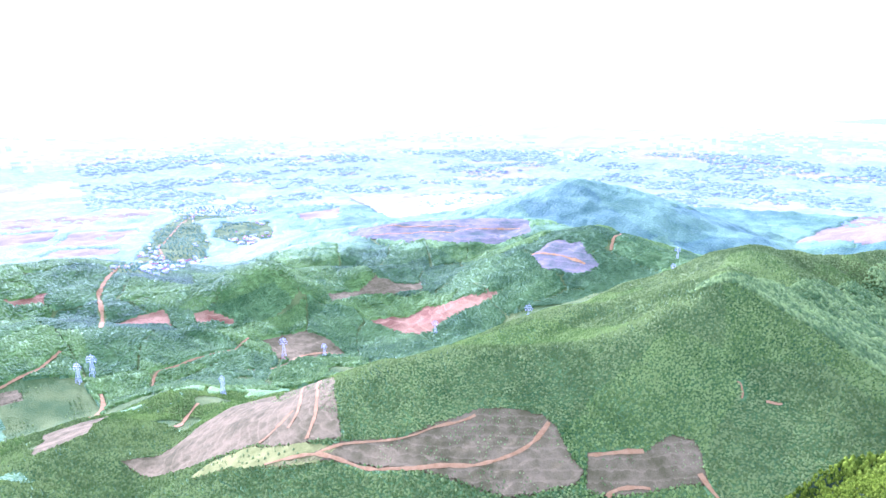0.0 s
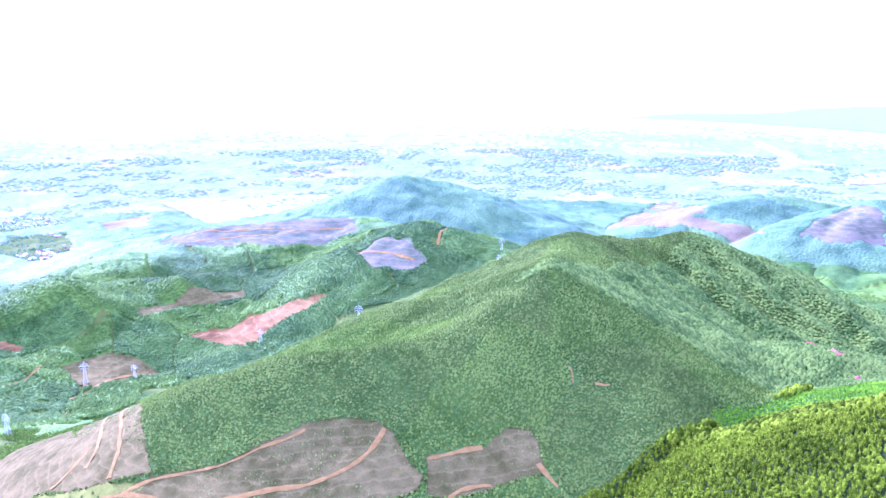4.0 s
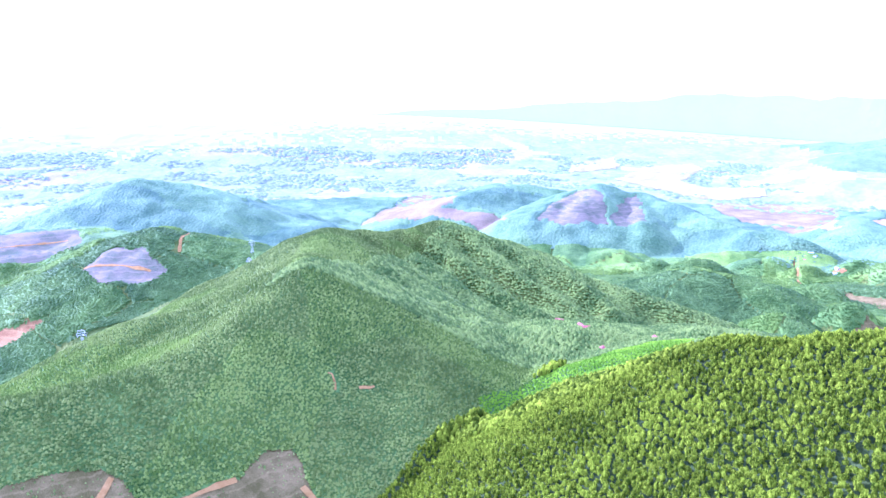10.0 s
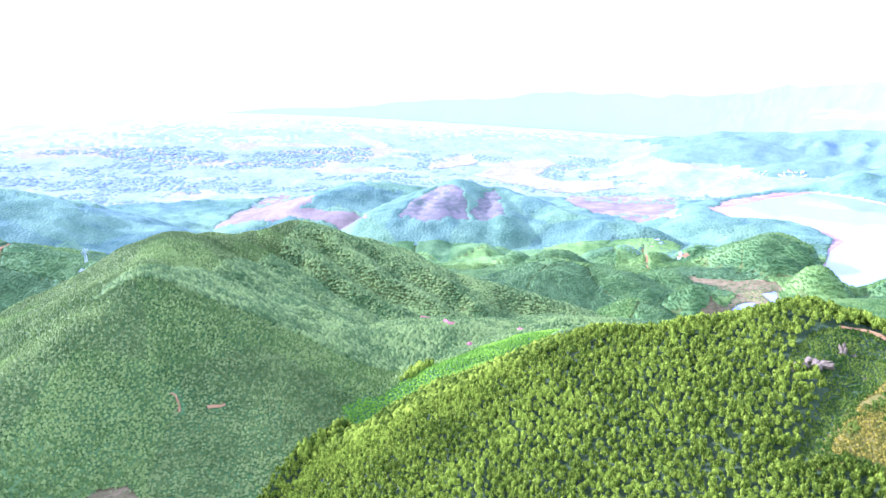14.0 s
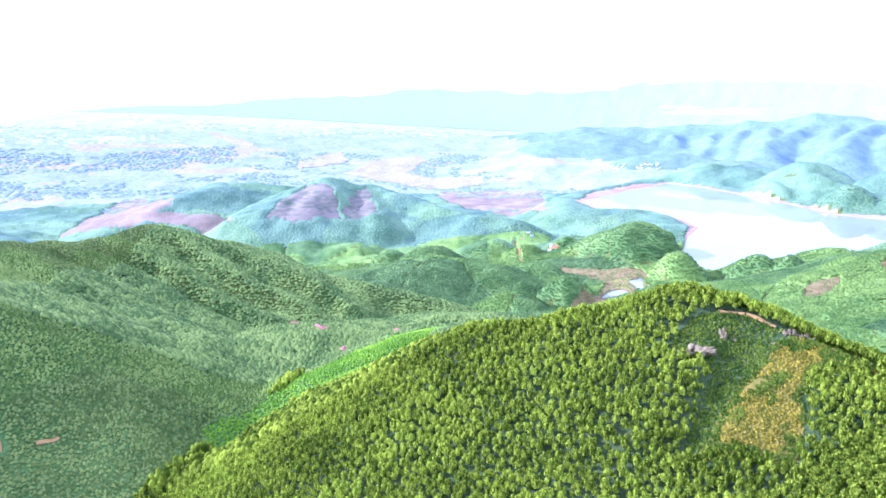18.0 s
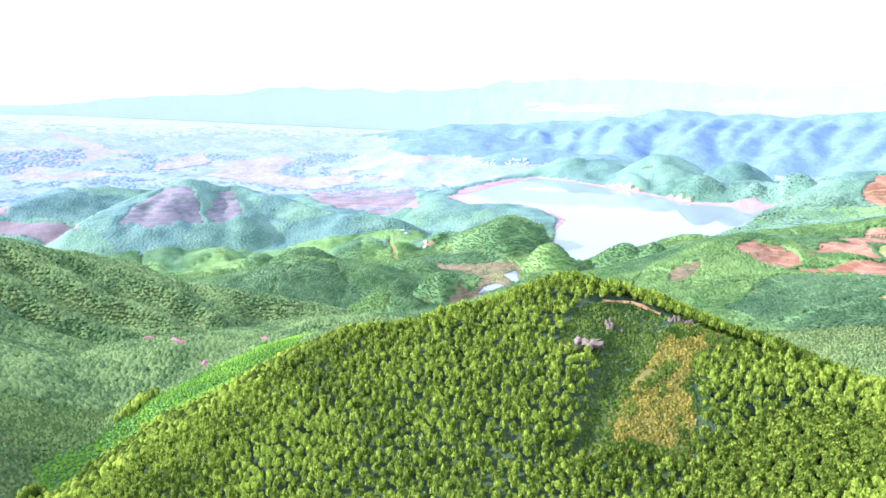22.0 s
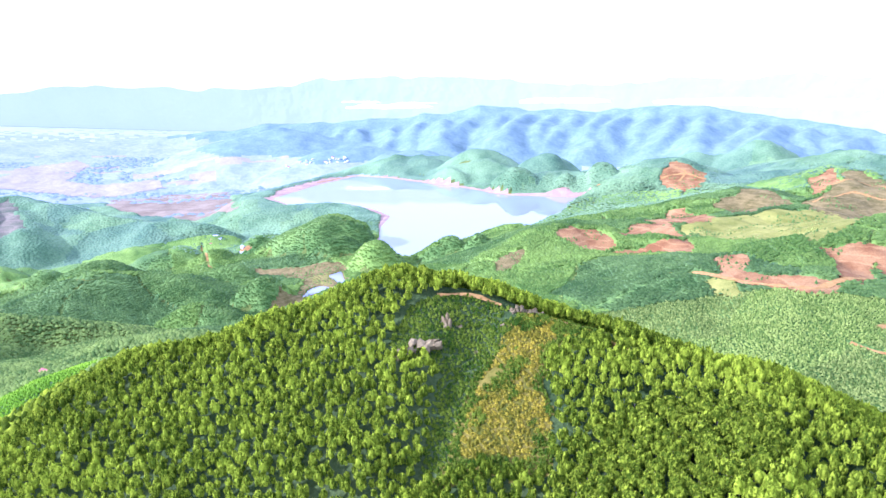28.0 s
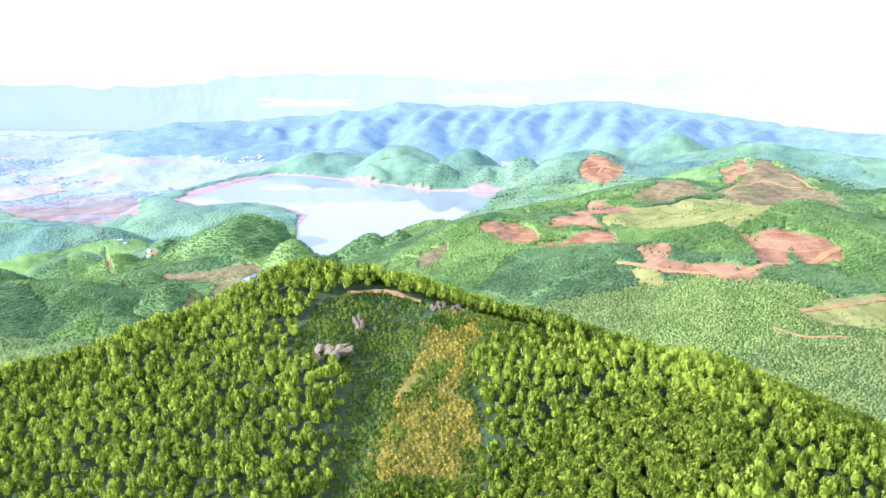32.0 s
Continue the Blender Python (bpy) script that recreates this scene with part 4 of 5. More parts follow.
def crown(lumps, rings, sides, seed):
    """A crown of several lumps, on a unit footprint."""
    rng = np.random.default_rng(seed)
    v0, f0 = blob(rings, sides)
    v, f = [], []
    for i in range(lumps):
        if i == 0:
            c, r = np.array([0.05, -0.05, 0.62]), 0.52
        else:
            a = 2 * math.pi * i / (lumps - 1) + rng.uniform(-0.4, 0.4)
            d = rng.uniform(0.42, 0.6)
            c, r = np.array([d * math.cos(a), d * math.sin(a), rng.uniform(0.12, 0.5)]), rng.uniform(0.36, 0.5)
        f.append(f0 + i * len(v0))
        v.append(c + v0 * r * np.array([1, 1, 0.85]))
    return np.concatenate(v), np.concatenate(f)


def leafy(shards, seed, core=(2, 4), low=-0.35):
    """A crown of many single leaf sprays round a small core, on a unit footprint."""
    rng = np.random.default_rng(seed)
    v0, f0 = blob(*core)
    v, f = [v0 * np.array([0.74, 0.74, 0.7]) + np.array([0, 0, 0.28])], [f0]
    d = rng.normal(size=(shards * 4, 3))
    d /= np.linalg.norm(d, axis=1)[:, None]
    d = d[d[:, 2] > low][:shards]
    c = d * rng.uniform(0.72, 1.02, (len(d), 1)) * np.array([1, 1, 0.72]) + np.array([0, 0, 0.32])
    n = d + rng.normal(size=d.shape) * 0.45
    u = np.cross(n, rng.normal(size=d.shape))
    u /= np.linalg.norm(u, axis=1)[:, None]
    k = np.cross(n, u)
    k /= np.linalg.norm(k, axis=1)[:, None]
    s = rng.uniform(0.2, 0.38, (len(d), 1))
    tips = np.stack([c + u * s, c - 0.6 * u * s + 0.8 * k * s, c - 0.6 * u * s - 0.8 * k * s], 1).reshape(-1, 3)
    f.append(len(v0) + np.arange(len(tips)).reshape(-1, 3))
    return np.concatenate(v + [tips]), np.concatenate(f)


NEAR_STAND = (196, 258)
x, y = spots(-260, 460, 30, 680, 3.3, 1)
c = cover(x, y)
ok = inside(x, y, NEAR_HILL) & (c == 0)
bare = inside(x, y, NEAR_HILL) & ((c == COVERS.index("bush")) | (c == COVERS.index("scrub")))
px, py = x[ok], y[ok]
order = np.argsort(np.hypot(px - NEAR_STAND[0], py - NEAR_STAND[1]))
STAND_PLACES = list(zip(px[order[:300]], py[order[:300]]))
px, py = px[order[300:]], py[order[300:]]
close = py < 460
for kind in range(3):
    some = np.flatnonzero(close)[kind::3]
    woods("pine_forest", "dense bright yellow-green pine forest on the near hill", px[some], py[some], 3.55 + 0 * px[some], 7.4 + 0 * px[some], PINE, leafy(38, 3 + kind), 2 + kind, rise=0.5, lump=0.08)
woods("pine_forest", "bright green pine forest on the far flank of the near hill", px[~close], py[~close], 4.2 + 0 * px[~close], 7.6 + 0 * px[~close], PINE, blob(2, 6), 3, rise=0.42)
# shrubs on the rocky gully and the yellow spur
x, y = spots(-40, 320, 100, 480, 1.5, 4)
c = cover(x, y)
thin = wave(x, y, 11, 41)
g = inside(x, y, NEAR_HILL) & (c == COVERS.index("bush")) & (thin > -0.8)
woods("shrubs", "low green shrubs and ferns in the rocky gully", x[g], y[g], 2.3 + 0 * x[g], 1.6 + 0 * x[g], BUSH, leafy(12, 5, (1, 5), -0.1), 5, rise=0.05, lump=0.1)
scrub_ring = [outline for kind, outline in PLOTS if kind == "scrub"][0]
deep_in = (rim(x, y, scrub_ring) > 3.5 + 4.5 * wave(x, y, 9, 44)) & (wave(x, y, 5, 45) + 0.6 * wave(x, y, 14, 46) > -0.45)
g = inside(x, y, NEAR_HILL) & (c == COVERS.index("scrub")) & (thin > -0.85) & ~deep_in
woods("shrubs", "mixed green and yellow shrubs at the edge of the spur", x[g], y[g], 2.4 + 0 * x[g], 1.8 + 0 * x[g], BUSH, leafy(12, 7, (1, 5), -0.1), 7, rise=0.05, lump=0.1)
g = inside(x, y, NEAR_HILL) & (c == COVERS.index("scrub")) & (thin > -0.85) & deep_in
woods("dry_shrubs", "yellowing shrubs and tall grass on the spur", x[g], y[g], 2.1 + 0 * x[g], 1.3 + 0 * x[g], SHRUB, leafy(12, 6, (1, 5), -0.1), 6, rise=0.05, lump=0.1)
g = g & (wave(x, y, 8, 42) + 0.5 * wave(x, y, 3.5, 43) > 0.3)
woods("shrubs", "green bushes scattered over the yellow spur", x[g], y[g], 2.6 + 0 * x[g], 2.2 + 0 * x[g], BUSH, leafy(12, 8, (1, 5), -0.1), 8, rise=0.05, lump=0.1)

# single crowns of the plantations within about a kilometre, and over the second hill
SECOND_HILL = [(-760, 420), (-720, 820), (-560, 1080), (-420, 1330), (-200, 1330), (120, 1200), (60, 900), (0, 700), (-300, 500)]
for step, wild in ((2.5, False), (3.7, True)):
    x, y = spots(-960, 960, -260, 1340, step, 7)
    r = np.hypot(x, y)
    c = cover(x, y)
    ok = ((r < 930) | inside(x, y, SECOND_HILL)) & in_view(x, y) & ((c == 8) | ((c <= 1) & ~inside(x, y, NEAR_HILL)))
    ok &= (c != 1) | inside(x, y, SECOND_HILL) | (glade_at(x, y) > 0.05)
    ok &= off_tracks(x, y, 1.2)
    x, y, c = x[ok], y[ok], c[ok]
    young = c == 8
    natural = ~young & (y > 590 + 0.35 * (x + 300) + 14 * wave(x, y, 60, 81)) & (x > -400) & (x < 160)
    plot, edge = stands(x, y, 120, 80)
    light = ~young & ~natural & (plot > np.where(x > 200, 0.5, 0.62))
    grow = 0.8 + 0.4 * plot
    kinds = (
        ("young_plantation", "bright light-green young acacia plantation", young, YOUNG, 3.5, 2.0),
        ("light_plantation", "light green acacia stand on the second hill", light, ACACIA_LIGHT, 3.5, 2.8),
        ("acacia_plantation", "green acacia plantation on the second hill", ~young & ~natural & ~light, ACACIA, 3.6, 3.0),
    )
    if wild:
        kinds = (("mixed_forest", "dark mixed natural forest on the second hill", natural, WOODS, 6.4, 4.6),)
    for name, label, pick, mat, wide, tall in kinds:
        woods(name, label, x[pick], y[pick], wide + 0 * x[pick], tall * grow[pick], mat, blob(1, 7 if wild else 4), 9, rise=0.5, lump=0.25, smooth=wild)


# canopy of the plantations farther off: an uneven sheet of leaves over the ground, with edges down to it
def canopy(name, label, r0, r1, dr, da, tall, mats, cell):
    rad = [r0]
    while rad[-1] < r1:
        rad.append(rad[-1] * (1 + dr))
    ang = np.radians(np.arange(-98, 76, da))
    R, A = np.meshgrid(np.array(rad), ang, indexing="ij")
    X, Y = (20 + R * np.sin(A)).ravel(), (40 + R * np.cos(A)).ravel()
    c = cover(X, Y)
    glade = glade_at(X, Y) - 0.5 * (X < -420) + 2.2 * ramp(np.hypot(X, Y), 900, 1150) + 0.4 * (X > 400)
    leafy = (np.isin(c, [0, 8]) | ((c == 1) & (glade > 0.05))) & ~inside(X, Y, SECOND_HILL)
    Z = height(X, Y)
    plot, edge = stands(X, Y, 150 if r0 < 1500 else 230, 90)
    leafy &= ~((X < -420) & (R.ravel() < 1180) & (plot < 0.3))
    leafy &= ~((edge < (4.5 if r0 < 1500 else 3)) & ((plot > 0.85) | (r0 < 1500))) & off_tracks(X, Y, 2.5 if r0 < 1500 else 6)
    bumps = tall * (0.65 + 0.6 * plot) * (0.82 + 0.22 * wave(X, Y, cell, 51) + 0.18 * wave(X, Y, cell * 2.6, 52))
    bumps = bumps * np.where(R.ravel() < 1700, 0.72, 1.0) * (0.35 + 0.65 * ramp(R.ravel(), r0, r0 * 1.05))
    Z = np.where(leafy, Z + bumps, Z - 1.5)
    n, m = R.shape
    i, j = np.meshgrid(np.arange(n - 1), np.arange(m - 1), indexing="ij")
    q = np.stack([i * m + j, i * m + j + 1, (i + 1) * m + j + 1, (i + 1) * m + j], -1).reshape(-1, 4)
    q = q[leafy[q].any(1)]
    level = plot + 0.2 * wave(X, Y, 170, 54) + 0.14 * (((X > -500) & (Y > 1150)) | (X > 400)) - 0.3 * ((X > 600) & (Y > 1700))
    tone = np.where(level > 0.72, 2, np.where(level < 0.33, 0, 1))[q[:, 0]]
    used, flat = np.unique(q, return_inverse=True)
    ob = sheet(name, np.stack([X, Y, Z], 1)[used], flat.reshape(q.shape), mats, tone)
    return tagged(ob, label, "trees", kind="stuff")


canopy("plantation_canopy", "rolling plantation canopy in mid and light green", 890, 1900, 0.006, 0.18, 5.2, [CANOPY_DARK, CANOPY, CANOPY_YOUNG], 6.0)
canopy("far_canopy", "wooded hills and tree belts round the fields", 1890, 3060, 0.0065, 0.17, 6.5, [HILLWOOD_DARK, HILLWOOD, HILLWOOD_LIGHT], 14.0)

# single crowns packed into the nearer canopy
for step, r0, r1, wide, mats in ((4.6, 925, 1330, 6.6, (CROWN_DARK, CROWN, CROWN_YOUNG)), (5.6, 1330, 1780, 8.0, (CROWN_DARK, CROWN, CROWN_YOUNG)), (9.0, 1780, 2650, 10.5, (HILLWOOD_DARK, HILLWOOD, HILLWOOD_LIGHT))):
    x, y = spots(-r1, r1, -250, r1, step, 17)
    r = np.hypot(x, y)
    c = cover(x, y)
    glade = glade_at(x, y) - 0.5 * (x < -420) + 2.2 * ramp(r, 900, 1150) + 0.4 * (x > 400)
    ok = (r >= r0) & (r < r1) & in_view(x, y) & ~inside(x, y, SECOND_HILL) & (np.isin(c, [0, 8]) | ((c == 1) & (glade > 0.05)))
    ok &= off_tracks(x, y, 3)
    x, y = x[ok], y[ok]
    plot, edge = stands(x, y, 150 if r1 < 2000 else 230, 90)
    keep = np.where(np.hypot(x - 20, y - 40) < 1180, (x > -420) | (plot >= 0.3), (x > 200) | (r1 < 2000))
    keep &= (edge > 4.5) | (r1 > 2000)
    x, y, plot = x[keep], y[keep], plot[keep]
    level = plot + 0.2 * wave(x, y, 170, 54) + 0.14 * (((x > -500) & (y > 1150)) | (x > 400)) - 0.3 * ((x > 600) & (y > 1700))
    for name, label, pick, mat in (("tall_crowns", "dark crowns standing out of the old plantation", level < 0.33, mats[0]), ("tall_crowns", "green crowns standing out of the plantation", (level >= 0.33) & (level <= 0.72), mats[1]), ("tall_crowns", "light crowns of young trees over the hills", level > 0.72, mats[2])):
        woods(name, label, x[pick], y[pick], wide + 0 * x[pick], 4.9 * (0.7 + 0.5 * plot[pick]) * 1.12, mat, blob(1, 6), 19, rise=0.7, lump=0.12, vary=(0.86, 1.12))

# bushes on the open grass of the valleys
x, y = spots(-1350, 1350, -250, 1350, 8.0, 27)
r = np.hypot(x, y)
g = (r > 500) & (r < 1350) & in_view(x, y) & np.isin(cover(x, y), [1, 4]) & ~inside(x, y, SECOND_HILL) & (wave(x, y, 40, 28) > -0.1) & off_tracks(x, y, 2)
woods("meadow_bushes", "scattered low bushes on the valley grass", x[g], y[g], 3.6 + 0 * x[g], 2.2 + 0 * x[g], ACACIA, blob(1, 5), 29, rise=0.05, lump=0.35)

# trees between the houses of the town
x, y = spots(-3100, -1450, 120, 1500, 13, 23)
g = (inside(x, y, TOWN[0]) | inside(x, y, TOWN[1]) | inside(x, y, TOWN[2])) & (np.hypot(x, y) > 1500) & (wave(x, y, 45, 24) > -0.25)
woods("garden_trees", "green garden trees between the houses of the town", x[g], y[g], 8 + 0 * x[g], 5 + 0 * x[g], HILLWOOD, blob(1, 5), 25, rise=0.2, lump=0.35)


# tree belts and groves of the plain beyond three kilometres
x, y = spots(-4300, 1900, 300, 4300, 24, 43)
r, a = np.hypot(x, y), np.degrees(np.arctan2(x, y))
clump = wave(a * 59, r * 2.4, 230, 44) + 0.6 * wave(a * 59, r * 1.6, 70, 45)
open_land = cover(x, y) == COVERS.index("paddy")
flat = np.abs(height(x, y) - far_plain(x, y) * 1.0 - (3 - 92 * ramp(-0.75 * x + 0.66 * y, 300, 1800)) * (1 - ramp(r, 2900, 4850))) < 14
g = (r > 2650) & (r < 3950) & (a > -82) & (a < 16) & flat & (clump > np.where(open_land, 0.75, -0.05)) & ~inside(x, y, LAKE_SHORE)
g &= (r > 3000) | open_land
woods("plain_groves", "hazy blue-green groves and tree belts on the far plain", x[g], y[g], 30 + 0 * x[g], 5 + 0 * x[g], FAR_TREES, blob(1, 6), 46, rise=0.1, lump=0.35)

# low regrowth on the cleared slopes
x, y = spots(-900, 300, 150, 1000, 4.2, 47)
g = (cover(x, y) == COVERS.index("clear")) & (wave(x, y, 26, 48) + 0.7 * wave(x, y, 9, 49) > 0.2) & off_tracks(x, y, 1.0)
woods("regrowth", "low green regrowth among the stubble of the cleared slopes", x[g], y[g], 2.6 + 0 * x[g], 1.3 + 0 * x[g], ACACIA, blob(1, 5), 50, rise=0.0, lump=0.4)

# bushes left standing on the bare red and yellow slopes by the reservoir
x, y = spots(300, 1750, 500, 1900, 9.0, 57)
g = np.isin(cover(x, y), [2, 3, 4]) & (wave(x, y, 60, 58) + 0.8 * wave(x, y, 20, 59) > 0.45) & off_tracks(x, y, 2)
woods("slope_bushes", "scattered green bushes on the bare slopes", x[g], y[g], 5.5 + 0 * x[g], 3.0 + 0 * x[g], CROWN, blob(1, 5), 60, rise=0.05, lump=0.35)


# ---- things ----
def part(name, bm, material, parent, label=""):
    me = bpy.data.meshes.new(name)
    bm.to_mesh(me)
    bm.free()
    me.materials.append(material)
    ob = new(name, me)
    ob.parent = parent
    return tagged(ob, label)


def bar(bm, a, b, w0, w1=None, sides=4):
    """A straight bar from a to b."""
    a, b = Vector(a), Vector(b)
    w1 = w0 if w1 is None else w1
    d = (b - a).normalized()
    u = d.orthogonal().normalized()
    v = d.cross(u)
    rings = []
    for p, w in ((a, w0), (b, w1)):
        rings.append([bm.verts.new(p + w * (math.cos(2 * math.pi * k / sides) * u + math.sin(2 * math.pi * k / sides) * v)) for k in range(sides)])
    for k in range(sides):
        bm.faces.new((rings[0][k], rings[0][(k + 1) % sides], rings[1][(k + 1) % sides], rings[1][k]))
    bm.faces.new(rings[0][::-1])
    bm.faces.new(rings[1])


# ---- dirt tracks ----

def track(width, course):
    pts = []
    for (ax, ay), (bx, by) in zip(course[:-1], course[1:]):
        n = max(2, int(math.hypot(bx - ax, by - ay) / 6))
        pts += [(ax + (bx - ax) * k / n, ay + (by - ay) * k / n) for k in range(n)]
    pts.append(course[-1])
    p = np.array(pts)
    for _ in range(3):
        p[1:-1] = 0.25 * p[:-2] + 0.5 * p[1:-1] + 0.25 * p[2:]
    p[:, 0] += 1.6 * wave(p[:, 0], p[:, 1], 23, 61)
    t = np.gradient(p, axis=0)
    t /= np.linalg.norm(t, axis=1)[:, None] + 1e-9
    side = np.stack([-t[:, 1], t[:, 0]], 1)
    w = width * 0.5 * (1 + 0.55 * wave(p[:, 0], p[:, 1], 9, 62))
    cols = []
    for s in (-1.0, -0.33, 0.33, 1.0):
        q = p + side * (w * s)[:, None]
        lift = 0.95 if abs(s) < 0.5 else 0.85
        cols.append(np.column_stack([q, height(q[:, 0], q[:, 1]) + lift]))
    v = np.stack(cols, 1).reshape(-1, 3)
    f = [(i * 4 + k, i * 4 + k + 1, i * 4 + k + 5, i * 4 + k + 4) for i in range(len(p) - 1) for k in range(3)]
    return tagged(sheet("dirt_track", v, f, [DIRT]), "pale orange dirt track cut into the slope", "track", kind="structure")


for width, course in TRACKS:
    track(width, course)


# ---- power pylons ----
STEEL = surface("galvanised_steel", (0.72, 0.72, 0.68), (0.86, 0.86, 0.82), 2, 0.3, 0.5, 0.1)


def pylon(x, y, tall, turn):
    root = new("power_pylon")
    tagged(root, "tall grey lattice steel power pylon on a bare patch", "pylon", "pylons over the valley")
    w, waist = tall * 0.1, tall * 0.032
    corner = [(sx, sy) for sx, sy in ((-1, -1), (1, -1), (1, 1), (-1, 1))]
    for sx, sy in corner:
        bm = bmesh.new()
        bar(bm, (sx * w, sy * w, -1), (sx * waist, sy * waist, tall * 0.66), 0.24, 0.18)
        bar(bm, (sx * waist, sy * waist, tall * 0.66), (sx * 0.25, sy * 0.25, tall), 0.18, 0.12)
        part("leg", bm, STEEL, root)
    bm = bmesh.new()
    for level in range(8):
        h0, h1 = tall * 0.66 * level / 8, tall * 0.66 * (level + 1) / 8
        r0, r1 = w + (waist - w) * level / 8, w + (waist - w) * (level + 1) / 8
        for k in range(4):
            (ax, ay), (bx, by) = corner[k], corner[(k + 1) % 4]
            bar(bm, (ax * r0, ay * r0, h0), (bx * r1, by * r1, h1), 0.08, sides=3)
            bar(bm, (bx * r0, by * r0, h0), (ax * r1, ay * r1, h1), 0.08, sides=3)
    part("lattice", bm, STEEL, root)
    for share, reach in ((0.68, 0.17), (0.79, 0.2), (0.9, 0.14)):
        bm = bmesh.new()
        for s in (-1, 1):
            tip = (s * tall * reach, 0, tall * share + 0.3)
            for sy in (-1, 1):
                bar(bm, (s * waist * 0.7, sy * waist * 0.7, tall * share), tip, 0.16)
            bar(bm, (s * waist * 0.5, 0, tall * (share + 0.05)), tip, 0.14)
        arm = part("cross_arm", bm, STEEL, root)
        for s in (-1, 1):
            bm = bmesh.new()
            bar(bm, (s * tall * reach, 0, tall * share + 0.2), (s * tall * reach, 0, tall * share - 2.2), 0.22, 0.3, 6)
            part("insulator", bm, STEEL, arm)
    root.matrix_basis = pose(x, y, one_height(x, y), 0, 0, turn)
    return root


for x, y, tall, turn in (
    (-1051, 14, 33, 46),
    (-1070, 37, 38, 52),
    (-886, 169, 30, 20),
    (-1057, 341, 36, 52),
    (-1026, 404, 26, 38),
    (-1011, 639, 30, 40),
    (-730, 616, 30, 45),
    (-786, 1093, 30, 31),
    (-752, 1031, 24, 59),
):
    pylon(x, y, tall, turn)

# ---- houses ----
WALL = surface("house_wall", (0.62, 0.58, 0.5), (0.82, 0.8, 0.74), 3, 0.4, 0.9, 0.1)
TILE = surface("red_roof", (0.42, 0.13, 0.08), (0.6, 0.24, 0.16), 3, 0.4, 0.85, 0.3)
SHEETING = surface("pale_roof", (0.55, 0.58, 0.6), (0.78, 0.8, 0.8), 3, 0.4, 0.6, 0.2)
DARK = surface("dark_opening", (0.03, 0.03, 0.03), (0.06, 0.06, 0.06), 1, 0.3, 0.6, 0)


def box(bm, x0, x1, y0, y1, z0, z1):
    bmesh.ops.create_cube(bm, size=1, matrix=Matrix.Translation(((x0 + x1) / 2, (y0 + y1) / 2, (z0 + z1) / 2)) @ Matrix.Diagonal((x1 - x0, y1 - y0, z1 - z0, 1)))


def house(long, deep, high, roof_mat, label):
    root = new("house")
    tagged(root, label, "house", "houses of the valley")
    bm = bmesh.new()
    box(bm, -long / 2, long / 2, -deep / 2, deep / 2, -1.5, high)
    part("wall", bm, WALL, root)
    bm = bmesh.new()
    e, top = 0.6, high + deep * 0.32
    pts = [bm.verts.new(p) for p in ((-long / 2 - e, -deep / 2 - e, high - 0.1), (long / 2 + e, -deep / 2 - e, high - 0.1), (long / 2 + e, deep / 2 + e, high - 0.1), (-long / 2 - e, deep / 2 + e, high - 0.1), (-long / 2 - e, 0, top), (long / 2 + e, 0, top))]
    for q in ((0, 1, 5, 4), (2, 3, 4, 5), (0, 4, 3), (1, 2, 5), (3, 2, 1, 0)):
        bm.faces.new([pts[i] for i in q])
    part("roof", bm, roof_mat, root, "sloping roof")
    for k in range(2):
        bm = bmesh.new()
        cx = long * (-0.25 + 0.5 * k)
        box(bm, cx - 0.6, cx + 0.6, -deep / 2 - 0.04, -deep / 2 + 0.1, 1.0, 2.2)
        part("window", bm, DARK, root)
    bm = bmesh.new()
    box(bm, -0.55, 0.55, -deep / 2 - 0.05, -deep / 2 + 0.1, 0, 2.1)
    part("door", bm, DARK, root)
    return root


red_house = house(10, 6, 3.4, TILE, "small village house with a red tiled roof among trees")
pale_house = house(11, 7, 3.6, SHEETING, "pale village house with a grey metal roof")
HOMES = [(0, -143, 847), (0, -99, 769), (0, -105, 778), (0, -72, 716), (0, -16, 800), (0, -1039, 334), (1, 319, 1915), (0, 309, 1901), (0, 304, 1885), (1, 328, 1903), (1, 352, 1748), (1, 346, 1727)]
rng = np.random.default_rng(91)
for count, outline in ((150, TOWN[0]), (70, TOWN[1]), (60, TOWN[2]), (24, TOWN[3])):
    ox, oy = np.array(outline).T
    x, y = rng.uniform(ox.min(), ox.max(), 4000), rng.uniform(oy.min(), oy.max(), 4000)
    x, y = x + 60 * wave(x, y, 120, 94), y + 60 * wave(x, y, 120, 95)
    g = inside(x, y, outline) & (wave(x, y, 110, 92) + 0.6 * wave(x, y, 45, 93) > 0.05)
    HOMES += [(int(rng.random() < 0.72), px, py) for px, py in zip(x[g][:count], y[g][:count])]
turns = np.random.default_rng(31).uniform(0, 180, len(HOMES))
used = set()
for (kind, x, y), turn in zip(HOMES, turns):
    first = pale_house if kind else red_house
    m = pose(x, y, one_height(x, y) + 0.4, 0, 0, turn)
    if kind in used:
        copy_thing(first, m)
    else:
        first.matrix_basis = m
        used.add(kind)

